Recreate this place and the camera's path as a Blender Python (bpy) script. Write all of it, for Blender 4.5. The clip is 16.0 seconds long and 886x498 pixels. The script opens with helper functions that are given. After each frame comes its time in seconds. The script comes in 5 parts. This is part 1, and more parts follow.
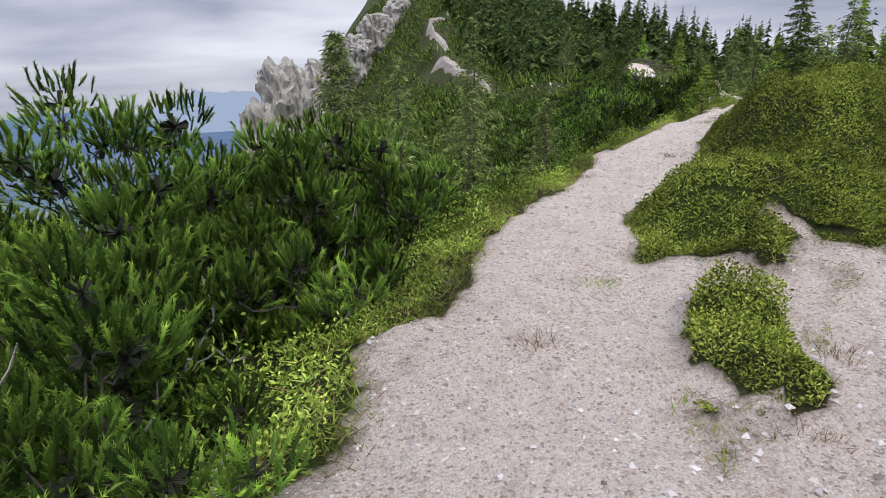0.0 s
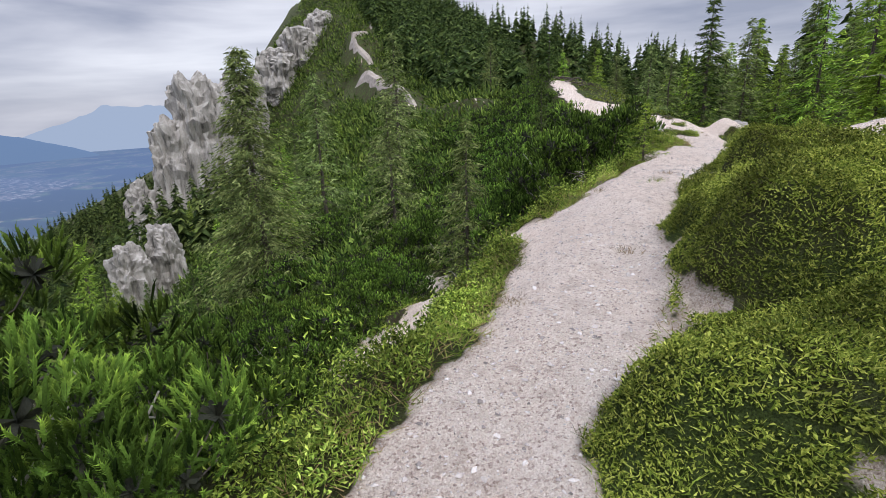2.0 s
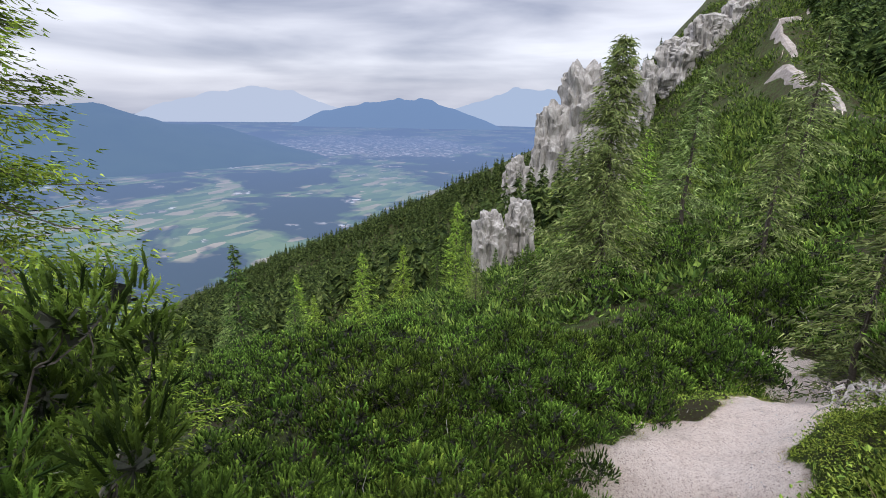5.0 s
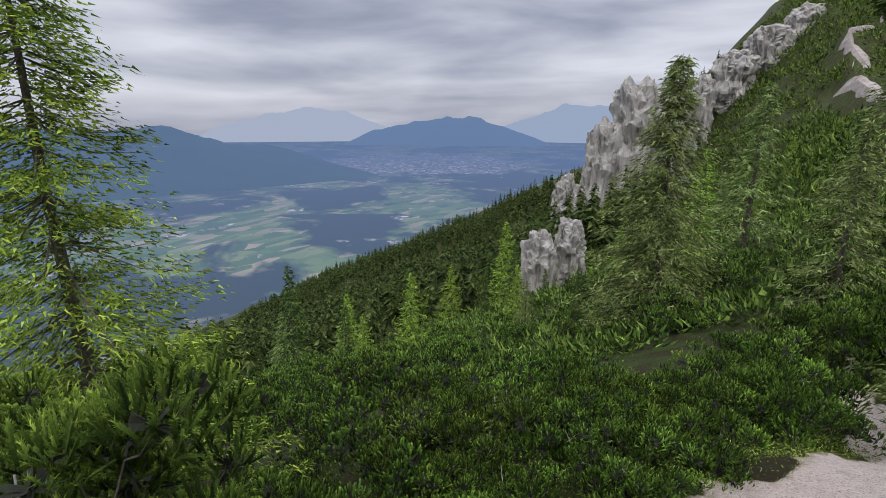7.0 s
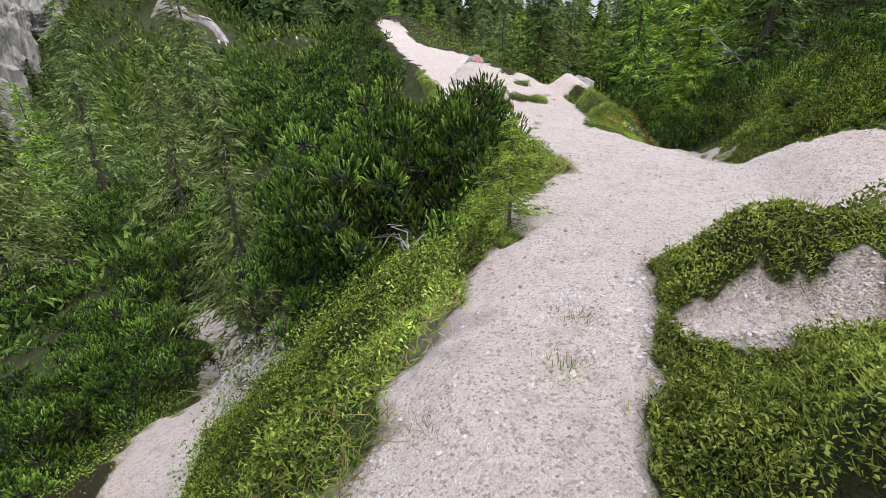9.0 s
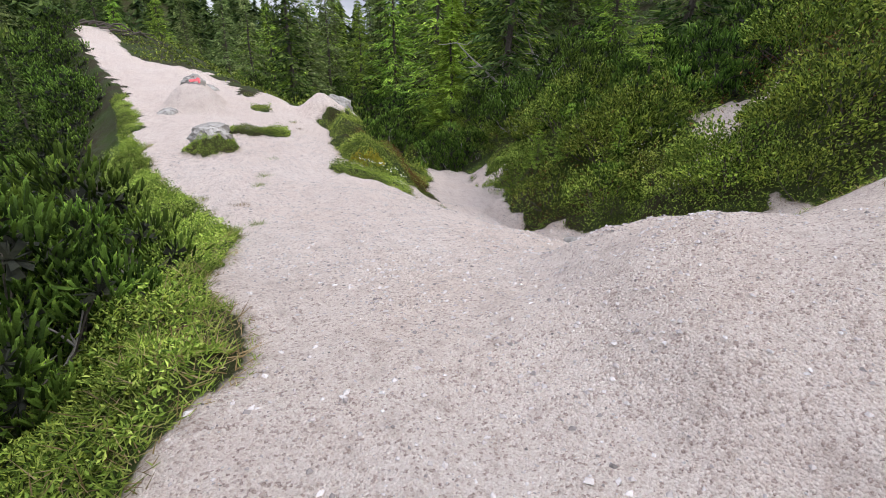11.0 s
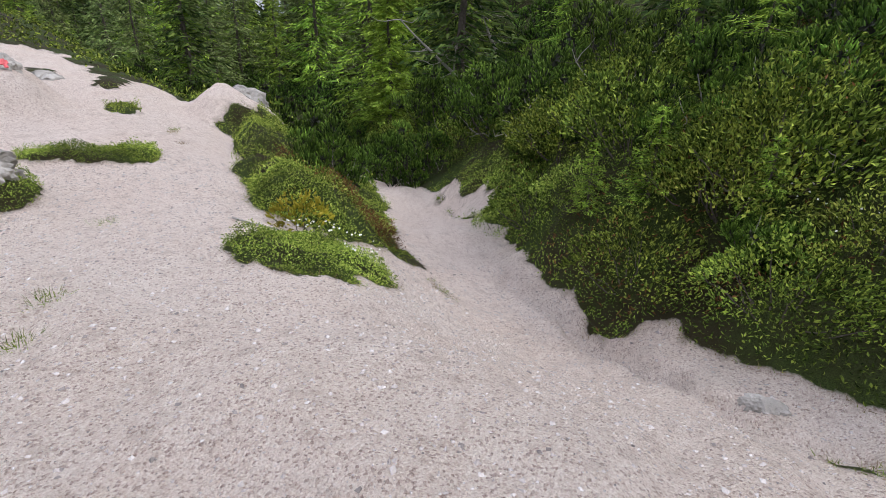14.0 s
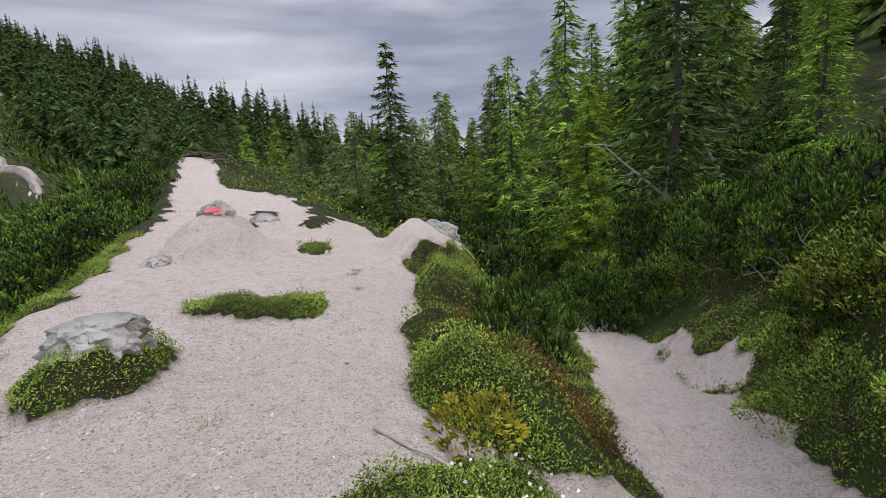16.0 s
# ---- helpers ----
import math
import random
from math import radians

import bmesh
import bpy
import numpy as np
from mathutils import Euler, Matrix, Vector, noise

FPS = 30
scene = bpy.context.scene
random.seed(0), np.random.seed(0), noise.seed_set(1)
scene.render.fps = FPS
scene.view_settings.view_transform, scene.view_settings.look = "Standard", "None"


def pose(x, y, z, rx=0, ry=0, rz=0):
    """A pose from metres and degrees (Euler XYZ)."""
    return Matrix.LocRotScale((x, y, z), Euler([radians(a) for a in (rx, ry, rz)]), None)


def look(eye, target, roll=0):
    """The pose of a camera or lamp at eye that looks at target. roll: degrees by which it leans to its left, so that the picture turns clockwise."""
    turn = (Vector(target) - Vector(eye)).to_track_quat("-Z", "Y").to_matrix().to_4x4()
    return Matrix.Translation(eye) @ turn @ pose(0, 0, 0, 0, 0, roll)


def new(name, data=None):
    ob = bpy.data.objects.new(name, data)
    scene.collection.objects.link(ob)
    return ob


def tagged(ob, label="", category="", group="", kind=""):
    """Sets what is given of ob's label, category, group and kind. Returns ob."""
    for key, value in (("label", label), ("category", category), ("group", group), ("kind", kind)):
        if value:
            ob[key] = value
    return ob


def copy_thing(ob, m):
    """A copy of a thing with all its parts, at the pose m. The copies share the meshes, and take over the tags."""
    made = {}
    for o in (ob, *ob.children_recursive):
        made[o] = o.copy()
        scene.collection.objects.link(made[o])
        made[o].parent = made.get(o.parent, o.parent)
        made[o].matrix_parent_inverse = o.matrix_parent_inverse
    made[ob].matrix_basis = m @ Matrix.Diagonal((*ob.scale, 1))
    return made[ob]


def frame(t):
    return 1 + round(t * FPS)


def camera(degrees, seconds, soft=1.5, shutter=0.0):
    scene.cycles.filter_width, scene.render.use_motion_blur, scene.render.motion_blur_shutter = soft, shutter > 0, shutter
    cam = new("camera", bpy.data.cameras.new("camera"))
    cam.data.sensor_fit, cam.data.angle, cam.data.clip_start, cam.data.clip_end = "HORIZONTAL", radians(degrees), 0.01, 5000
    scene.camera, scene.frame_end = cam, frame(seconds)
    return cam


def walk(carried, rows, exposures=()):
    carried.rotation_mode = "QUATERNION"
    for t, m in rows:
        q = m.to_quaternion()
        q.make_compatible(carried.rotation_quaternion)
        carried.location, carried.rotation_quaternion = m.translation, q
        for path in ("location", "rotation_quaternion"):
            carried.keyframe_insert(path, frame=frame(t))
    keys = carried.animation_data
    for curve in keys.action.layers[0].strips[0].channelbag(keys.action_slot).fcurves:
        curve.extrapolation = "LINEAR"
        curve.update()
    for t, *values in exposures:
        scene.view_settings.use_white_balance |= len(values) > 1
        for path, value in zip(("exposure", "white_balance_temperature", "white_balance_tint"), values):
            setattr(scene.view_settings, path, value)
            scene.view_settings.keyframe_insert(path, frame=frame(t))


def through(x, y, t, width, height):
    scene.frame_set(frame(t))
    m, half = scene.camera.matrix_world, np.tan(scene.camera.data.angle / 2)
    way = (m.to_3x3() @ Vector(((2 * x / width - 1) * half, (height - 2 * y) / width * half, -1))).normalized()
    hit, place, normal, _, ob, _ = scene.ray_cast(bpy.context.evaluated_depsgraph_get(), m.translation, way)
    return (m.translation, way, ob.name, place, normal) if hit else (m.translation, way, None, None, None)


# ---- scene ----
cam = camera(82.0, 16.0, soft=0.8)
PATH = [
    (0, (0.002, -0.047, 1.606), (-0.004, 1.859, 1.001), -1.9),
    (0.5, (0.036, 0.555, 1.64), (0.075, 2.463, 1.041), -1.6),
    (1, (0.248, 1.191, 1.705), (0.351, 3.098, 1.111), -2.2),
    (1.5, (0.428, 1.637, 1.936), (0.622, 3.54, 1.351), -2.3),
    (2, (0.648, 2.155, 2.046), (0.896, 4.055, 1.474), -2.3),
    (2.5, (0.984, 2.685, 2.123), (1.18, 4.596, 1.568), -1.9),
    (3, (1.021, 3.193, 2.15), (1.045, 5.108, 1.575), 0.3),
    (3.5, (1.086, 3.682, 2.155), (0.862, 5.57, 1.532), 1.8),
    (4, (1.181, 4.152, 2.11), (0.671, 5.975, 1.464), 2.8),
    (4.5, (1.116, 4.296, 2.101), (0.272, 5.993, 1.463), 2.8),
    (7, (0.842, 4.352, 2.493), (-0.329, 5.881, 1.957), 0.4),
    (7.5, (1.215, 4.74, 2.465), (0.535, 6.511, 1.831), 0.4),
    (8, (1.589, 5.252, 2.434), (1.438, 7.119, 1.733), 0.1),
    (8.5, (2.171, 5.91, 2.389), (2.506, 7.735, 1.641), -0.5),
    (9, (2.744, 6.449, 2.436), (3.521, 8.11, 1.637), -0.8),
    (9.5, (3.323, 6.912, 2.547), (4.418, 8.365, 1.718), -1.1),
    (10, (3.917, 7.377, 2.595), (5.182, 8.669, 1.743), -0.9),
    (12.5, (6.959, 10.399, 2.329), (8.445, 11.547, 1.64), 0.6),
    (13, (7.354, 10.975, 2.31), (8.864, 12.08, 1.605), 1.0),
    (13.5, (7.845, 11.551, 2.223), (9.386, 12.574, 1.463), 1.7),
    (14, (8.234, 12.06, 2.123), (9.793, 13.018, 1.316), 1.3),
    (14.5, (8.705, 12.501, 2.049), (10.257, 13.522, 1.307), -0.8),
    (15, (9.052, 12.979, 2.091), (10.501, 14.227, 1.505), -3.2),
    (15.5, (9.341, 13.366, 2.072), (10.64, 14.824, 1.64), -3.2),
    (16, (9.734, 13.57, 1.999), (10.917, 15.147, 1.659), -3.3),
]
walk(cam, [(t, look(eye, target, roll)) for t, eye, target, roll in PATH],
     [(0, .12), (2, .15), (3.5, .2), (4.6, .36), (7, -.08), (7.5, .24), (8, .3), (9, .34), (10.2, .32), (12.5, .12), (14, .14), (15.4, .12), (16, -.1)])

# ---------------------------------------------------------------- sky and light
def nd(nt, kind, **kw):
    n = nt.nodes.new(kind)
    for k, v in kw.items():
        if k == "op":
            n.operation = v
        elif k == "blend":
            n.blend_type = v
        elif k == "dims":
            n.noise_dimensions = v
    return n


def setin(n, **kw):
    for k, v in kw.items():
        n.inputs[k.replace("_", " ")].default_value = v
    return n


SUN_ELEV, SUN_AZ = 52.0, 150.0      # high, behind a thick layer of cloud
world = bpy.data.worlds.new("overcast_sky")
scene.world = world
world.use_nodes = True
nt = world.node_tree
nt.nodes.clear()
out = nd(nt, "ShaderNodeOutputWorld")
bg = nd(nt, "ShaderNodeBackground")
bg.inputs["Strength"].default_value = 0.1
sky = nd(nt, "ShaderNodeTexSky")
sky.sky_type = "NISHITA"
sky.sun_disc = False
sky.sun_elevation = radians(SUN_ELEV)
sky.sun_rotation = radians(SUN_AZ)
sky.altitude = 1700
tc = nd(nt, "ShaderNodeTexCoord")
mp = nd(nt, "ShaderNodeMapping")
mp.inputs["Scale"].default_value = (1.1, 1.1, 6.5)
nt.links.new(tc.outputs["Generated"], mp.inputs["Vector"])
n1 = setin(nd(nt, "ShaderNodeTexNoise"), Scale=1.9, Detail=5.0, Roughness=0.48, Distortion=0.25)
nt.links.new(mp.outputs["Vector"], n1.inputs["Vector"])
cr = nd(nt, "ShaderNodeValToRGB")
cr.color_ramp.elements[0].position, cr.color_ramp.elements[0].color = 0.34, (3.5, 3.8, 5.0, 1)
cr.color_ramp.elements[1].position, cr.color_ramp.elements[1].color = 0.66, (8.4, 8.6, 9.6, 1)
e = cr.color_ramp.elements.new(0.5)
e.color = (5.9, 6.1, 7.2, 1)
nt.links.new(n1.outputs["Fac"], cr.inputs["Fac"])
mixs = nd(nt, "ShaderNodeMixRGB")
mixs.inputs["Fac"].default_value = 0.93
nt.links.new(sky.outputs["Color"], mixs.inputs["Color1"])
nt.links.new(cr.outputs["Color"], mixs.inputs["Color2"])
sepw = nd(nt, "ShaderNodeSeparateXYZ")
nt.links.new(tc.outputs["Generated"], sepw.inputs[0])
grad = nd(nt, "ShaderNodeMapRange")      # an overcast sky is brightest overhead
for k, v in ((1, 0.3), (2, 1.0), (3, 0.92), (4, 3.6)):
    grad.inputs[k].default_value = v
nt.links.new(sepw.outputs[2], grad.inputs[0])
mul = nd(nt, "ShaderNodeMixRGB", blend="MULTIPLY")
mul.inputs["Fac"].default_value = 1
nt.links.new(mixs.outputs["Color"], mul.inputs["Color1"])
nt.links.new(grad.outputs[0], mul.inputs["Color2"])
nt.links.new(mul.outputs["Color"], bg.inputs["Color"])
nt.links.new(bg.outputs["Background"], out.inputs["Surface"])
sun = new("sun", bpy.data.lights.new("sun", "SUN"))
sun.data.energy, sun.data.angle, sun.data.color = 1.5, radians(25), (1.0, 0.97, 0.92)
sun.matrix_world = look((0, 0, 50), (50 * math.sin(radians(SUN_AZ)) * -1, 50 * math.cos(radians(SUN_AZ)) * -1, 50 - 50 * math.tan(radians(SUN_ELEV))))


# ---------------------------------------------------------------- material kit
def material(name):
    m = bpy.data.materials.new(name)
    m.use_nodes = True
    t = m.node_tree
    b = t.nodes["Principled BSDF"]
    return m, t, b


def noise_tex(t, scale, detail=4.0, rough=0.55, coord="Object", dist=0.0):
    tcn = nd(t, "ShaderNodeTexCoord")
    n = setin(nd(t, "ShaderNodeTexNoise"), Scale=scale, Detail=detail, Roughness=rough, Distortion=dist)
    t.links.new(tcn.outputs[coord], n.inputs["Vector"])
    return n.outputs["Fac"]


def ramp(t, fac, stops):
    r = nd(t, "ShaderNodeValToRGB")
    el = r.color_ramp.elements
    while len(el) < len(stops):
        el.new(0.5)
    for e, (p, c) in zip(el, stops):
        e.position, e.color = p, (*c, 1)
    t.links.new(fac, r.inputs["Fac"])
    return r.outputs["Color"]


def mix(t, fac, a, b, blend="MIX"):
    m = nd(t, "ShaderNodeMixRGB", blend=blend)
    for sock, v in (("Fac", fac), ("Color1", a), ("Color2", b)):
        if isinstance(v, (int, float)):
            m.inputs[sock].default_value = v
        elif isinstance(v, tuple):
            m.inputs[sock].default_value = (*v, 1)
        else:
            t.links.new(v, m.inputs[sock])
    return m.outputs["Color"]


def mth(t, op, a, b=0.0, clamp=False):
    m = nd(t, "ShaderNodeMath", op=op)
    m.use_clamp = clamp
    for k, v in ((0, a), (1, b)):
        if isinstance(v, (int, float)):
            m.inputs[k].default_value = v
        else:
            t.links.new(v, m.inputs[k])
    return m.outputs[0]


def bump(t, b, height, strength=0.5, dist=0.02):
    n = nd(t, "ShaderNodeBump")
    n.inputs["Strength"].default_value, n.inputs["Distance"].default_value = strength, dist
    t.links.new(height, n.inputs["Height"])
    t.links.new(n.outputs["Normal"], b.inputs["Normal"])


# ---------------------------------------------------------------- terrain
def vnoise(x, y, scale, seed):
    """Smooth value noise in -1..1 over arrays."""
    x, y = np.asarray(x, float) * scale, np.asarray(y, float) * scale
    xi, yi = np.floor(x).astype(np.int64), np.floor(y).astype(np.int64)
    xf, yf = x - xi, y - yi
    u, v = xf * xf * (3 - 2 * xf), yf * yf * (3 - 2 * yf)

    def rnd(a, b):
        h = (a * 374761393 + b * 668265263 + seed * 144269504) & 0x7FFFFFFF
        h = ((h ^ (h >> 13)) * 1274126177) & 0x7FFFFFFF
        h = h ^ (h >> 16)
        return (h & 0xFFFF) / 32767.5 - 1
    return (rnd(xi, yi) * (1 - u) + rnd(xi + 1, yi) * u) * (1 - v) + (rnd(xi, yi + 1) * (1 - u) + rnd(xi + 1, yi + 1) * u) * v


def fbm(x, y, scale, seed, octaves=4):
    return sum(vnoise(x, y, scale * 2 ** k, seed + k) * 0.5 ** k for k in range(octaves))


def sstep(a, b, x):
    t = np.clip((x - a) / (b - a), 0, 1)
    return t * t * (3 - 2 * t)


def line_info(px, py, line):
    """Distance to a polyline, side (+1 left of its way), and its height and width there."""
    best = np.full(px.shape, 1e9)
    side, zz, ww = np.ones(px.shape), np.zeros(px.shape), np.zeros(px.shape)
    for (x0, y0, z0, w0), (x1, y1, z1, w1) in zip(line, line[1:]):
        dx, dy = x1 - x0, y1 - y0
        t = np.clip(((px - x0) * dx + (py - y0) * dy) / (dx * dx + dy * dy), 0, 1)
        qx, qy = px - x0 - t * dx, py - y0 - t * dy
        d = np.hypot(qx, qy)
        m = d < best
        best = np.where(m, d, best)
        side = np.where(m, np.where(dx * qy - dy * qx >= 0, 1.0, -1.0), side)
        zz, ww = np.where(m, z0 + t * (z1 - z0), zz), np.where(m, w0 + t * (w1 - w0), ww)
    return best, side, zz, ww


# the trail along the crest: x, y, height, half width of bare gravel
CREST = [(-6, -40, -4, .6), (-0.8, -8, -.7, .7), (0.1, -1, .02, .7), (0.3, 2, .2, .8), (1.15, 4.2, .52, .5), (1.98, 5.2, .69, .68), (2.85, 6.7, .8, .78), (3.75, 7.9, .92, .74),
         (4.85, 8.95, 1.0, .5), (6.6, 10.2, .98, .75), (8.4, 12.8, .66, 1.0), (9.3, 15.2, .48, 1.45), (10.1, 18.5, .45, 1.35), (11.4, 23, .7, 1.1),
         (13.4, 31, 1.2, .9), (16.2, 44, 3.3, .9), (17, 50, 3.0, .5), (15, 66, .4, 0), (8, 90, -.6, 0), (2, 125, 7, 0), (-4, 180, 26, 0), (-14, 245, 50, 0),
         (-40, 340, 56, 0), (-60, 500, 40, 0)]
# the gully on the far side of the crest, running down into the wood
GULLY = [(7, -60, -4, .2), (9.4, -12, 1.0, .2), (11.4, 3, 1.7, .25), (11.6, 8.0, 1.35, .3), (11.8, 10.6, .1, .45), (12.5, 13.1, -.75, .5), (14.0, 15.2, -.95, .8), (15.3, 16.3, -1.2, 1.0),
         (17.1, 18.1, -1.7, .7), (18.9, 20.2, -2.15, .6), (21.2, 22.2, -2.75, .5), (25, 28, -3.6, .4), (28, 40, -5, .3), (36, 62, -8, .3), (60, 100, -17, .3), (110, 160, -45, .3), (300, 380, -160, .3)]
# a wooded spur of the mountain
SPUR = [(-14, 245, 50, 0), (26, 222, 31, 0), (70, 190, 17, 0), (112, 160, 3, 0), (170, 120, -22, 0)]
# humps: start, end, radius, height, overgrown (1) or bare (0)
HUMPS = [((2.15, 3.85), (2.9, 3.95), .55, .34, 1), ((2.05, 3.1), (2.2, 3.3), .2, .14, 1), ((3.5, 4.95), (4.15, 5.5), .8, .75, 1), ((3.65, 6.05), (4.3, 6.8), .42, .3, 1), ((4.65, 6.85), (5.2, 6.7), .62, .5, 1),
         ((5.4, 8.1), (6.1, 7.5), .36, .5, 1), ((1.45, 2.1), (1.6, 2.5), .24, .13, 1), ((7.9, 6.5), (8.6, 6.1), .6, .3, 1), ((8.8, 8.6), (10.2, 7.4), 1.7, .55, 0),
         ((11.0, 15.2), (11.4, 15.3), .52, .1, 1), ((12.45, 16.4), (13.2, 17.7), .72, .55, 1), ((14.2, 19.2), (15.8, 21.2), .65, .75, 1), ((16.6, 22.8), (17.9, 24.6), 1.3, .9, 0),
         ((9.75, 18.1), (9.95, 18.5), .4, .3, 1), ((10.9, 19.6), (11.8, 19.2), .32, .06, 1), ((11.8, 23.1), (12.1, 23.5), .85, .6, 0),
         ((6.0, 13.1), (7.2, 15.6), .8, .1, 1), ((14.9, 13.2), (16.8, 14.2), 1.3, .75, 1), ((18.6, 17.3), (19.6, 18.0), .5, .2, 1), ((13.0, 25.4), (13.3, 26.3), .28, .08, 1), ((14.2, 27.6), (14.7, 28.6), .3, .08, 1), ((13.3, 22.2), (13.6, 22.7), .24, .06, 1), ((14.6, 25.2), (15.4, 26.4), .3, .1, 1),
         ((8.0, 20.0), (9.6, 25.0), .35, .1, 1), ((12.5, 11.0), (13.0, 11.6), .42, .25, 1), ((12.0, 9.9), (12.5, 10.4), .5, .25, 1)]
# broken edges of the humps, bare in spite of them
CUT = [((4.9, 7.9), (5.5, 7.6), .2), ((1.9, 3.45), (2.5, 3.35), .1)]
# a runnel cut by rain along the gully: x, y, depth, half width
RUNNEL = [(15.2, 15.6, .05, .09), (13.7, 14.3, .14, .1), (12.95, 13.3, .18, .12), (12.45, 12.7, .19, .13), (12.0, 12.15, .2, .14), (11.6, 11.6, .15, .14), (11.3, 11.1, .04, .12)]
# bare ground away from the trail: start, end, radius
BARE = [((7.2, 9.0), (9.3, 9.6), 1.7), ((8.2, 9.4), (9.6, 12.6), 1.9), ((9.4, 13.5), (10.4, 17.2), 1.7), ((11.0, 19.5), (13.8, 22.5), 1.5), ((12.2, 23.5), (14.0, 28), 1.3),
        ((3.0, 2.6), (5.4, 5.4), .55), ((5.4, 5.4), (7.6, 8.2), .7), ((1.6, 1.2), (3.0, 2.6), .7), ((2.2, -3), (1.6, 1.2), .5),
        ((13.8, 10.2), (14.8, 10.7), .38), ((17.3, 16.9), (18.8, 17.9), .55), ((1.3, 2.3), (1.9, 3.0), .62), ((11.4, 13.5), (12.5, 15.2), .55), ((13.5, 26), (15.3, 33), 1.8), ((13.2, 22), (15.4, 27), 1.5), ((13.2, 21.2), (15.8, 24.2), .9), ((16.6, 23.2), (18.2, 25.4), .8),
        ((.7, 7.3), (.1, 8.9), .5), ((0, 8.9), (1.2, 10.6), .95), ((1.2, 10.6), (2.3, 13.2), .75), ((2.3, 13.2), (2.8, 15.6), .7), ((2.8, 15.6), (2.0, 18.6), .5), ((1.5, 8.0), (1.4, 9.4), .5), ((2.5, 7.5), (3.2, 7.8), .45), ((2.35, 4.7), (2.75, 5.0), .3), ((11.0, 17.2), (14.2, 21.6), 1.2), ((10.6, 11.4), (11.4, 13.4), 1.0), ((11.6, 11.6), (12.9, 14.4), .75), ((10.4, 10.2), (11.4, 9.4), .8)]


def seg_d(px, py, a, b):
    dx, dy = b[0] - a[0], b[1] - a[1]
    t = np.clip(((px - a[0]) * dx + (py - a[1]) * dy) / (dx * dx + dy * dy + 1e-9), 0, 1)
    return np.hypot(px - a[0] - t * dx, py - a[1] - t * dy)


def ground(px, py):
    """Height and plant cover (0 bare gravel, 1 overgrown) of the ground, over arrays."""
    px, py = np.asarray(px, float), np.asarray(py, float)
    dc, sc, zc, wc = line_info(px, py, CREST)
    dg, sg, zg, wg = line_info(px, py, GULLY)
    ds, _, zs, _ = line_info(px, py, SPUR)
    # falling flank on the valley side
    e = np.maximum(dc - wc - .25, 0)
    left = zc - .50 * e - .36 * np.minimum(e, 3.0) * sstep(4, 9, py) + .2 * np.minimum(e, 4) * (1 - sstep(4, 9, py)) - .75 * np.minimum(e, 60) * sstep(75, 150, py)
    # the trail tips outward, and its verge breaks off in a scarp
    win = sstep(4.6, 5.8, py) * (1 - sstep(9.2, 10.4, py))
    left = left - win * (.38 * np.clip(dc - .25, 0, .6) + .9 * sstep(.3, .9, e))
    # shoulder between crest and gully
    s = dc / (dc + dg + 1e-6)
    sh = sstep(.25, 1.0, s) * .75 + s * .25
    between = zc * (1 - sh) + zg * sh
    # hillside beyond the gully
    b = np.maximum(dg - wg, 0)
    hill = zg + .75 * np.minimum(b, 1.6) +   .30 * np.clip(b - 1.2, 0, 55) + .16 * np.maximum(b - 55, 0)
    z = np.where(sc > 0, left, np.where(sg > 0, between, hill))
    z = np.maximum(z, np.where((ds < 200) & (sc < 0), zs - .52 * ds, -1e3))
    # eroded hollow under the trail's outer edge, and the spur with the dwarf pines beyond it
    z = z - 1.5 * np.exp(-(((px - 1.5) / 1.1) ** 2 + ((py - 9.2) / 1.9) ** 2)) * (sc > 0) * sstep(0, .6, e)
    z = z + .7 * np.exp(-(((px - 5.0) / 1.1) ** 2 + ((py - 12.6) / 1.6) ** 2)) * (sc > 0)
    z = z - .5 * np.exp(-(((px - 2.4) / 1.6) ** 2 + ((py - 15.5) / 3.5) ** 2)) * (sc > 0)
    dr, _, depth, wr = line_info(px, py, RUNNEL)
    z = z - depth * (1 - sstep(.35 * wr, 1.3 * wr, dr + fbm(px, py, 5, 33, 4) * .12))
    far = sstep(10, 60, np.hypot(px - 8, py - 10))
    z = z + far * (fbm(px, py, .035, 3, 3) * 2.2 + fbm(px, py, .18, 9, 2) * .5)
    off = np.maximum(dc - wc, 0)
    z = z + sstep(0.2, 3, off) * (1 - far) * fbm(px, py, .45, 21, 3) * .16
    # plant cover
    edge = fbm(px, py, 1.6, 40, 5)
    veg = sstep(wc - .12, wc + .12, dc + edge * .22)
    veg = np.minimum(veg, sstep(wg - .1, wg + .15, dg + edge * .15) + (py < 9))
    veg = np.minimum(veg, 1 - (sc > 0) * win * sstep(.28, .4, e + edge * .12) * (1 - sstep(1.7, 2.0, e + edge * .3)))
    for a, c, r in BARE:
        veg = np.minimum(veg, sstep(r - .15, r + .12, seg_d(px, py, a, c) + edge * .3))
    for a, c, r, h, grown in HUMPS:
        d = seg_d(px, py, a, c) + edge * .12
        z = z + h * (1 - sstep(.25 * r, 1.25 * r, d))
        if grown:
            veg = np.maximum(veg, 1 - sstep(r * .92, r * 1.12, d))
    for a, c, r in CUT:
        veg = np.minimum(veg, sstep(r - .1, r + .1, seg_d(px, py, a, c) + edge * .14))
    z = z + (1 - veg) * (fbm(px, py, 3.0, 60, 3) * .03 + fbm(px, py, .8, 66, 2) * .05) + veg * (fbm(px, py, 2.6, 70, 3) * .06 + fbm(px, py, 9.0, 74, 2) * .02)
    return z, np.clip(veg, 0, 1)


# exposed dark earth: place and radius
EARTH = [(3.75, 8.75, .2)]


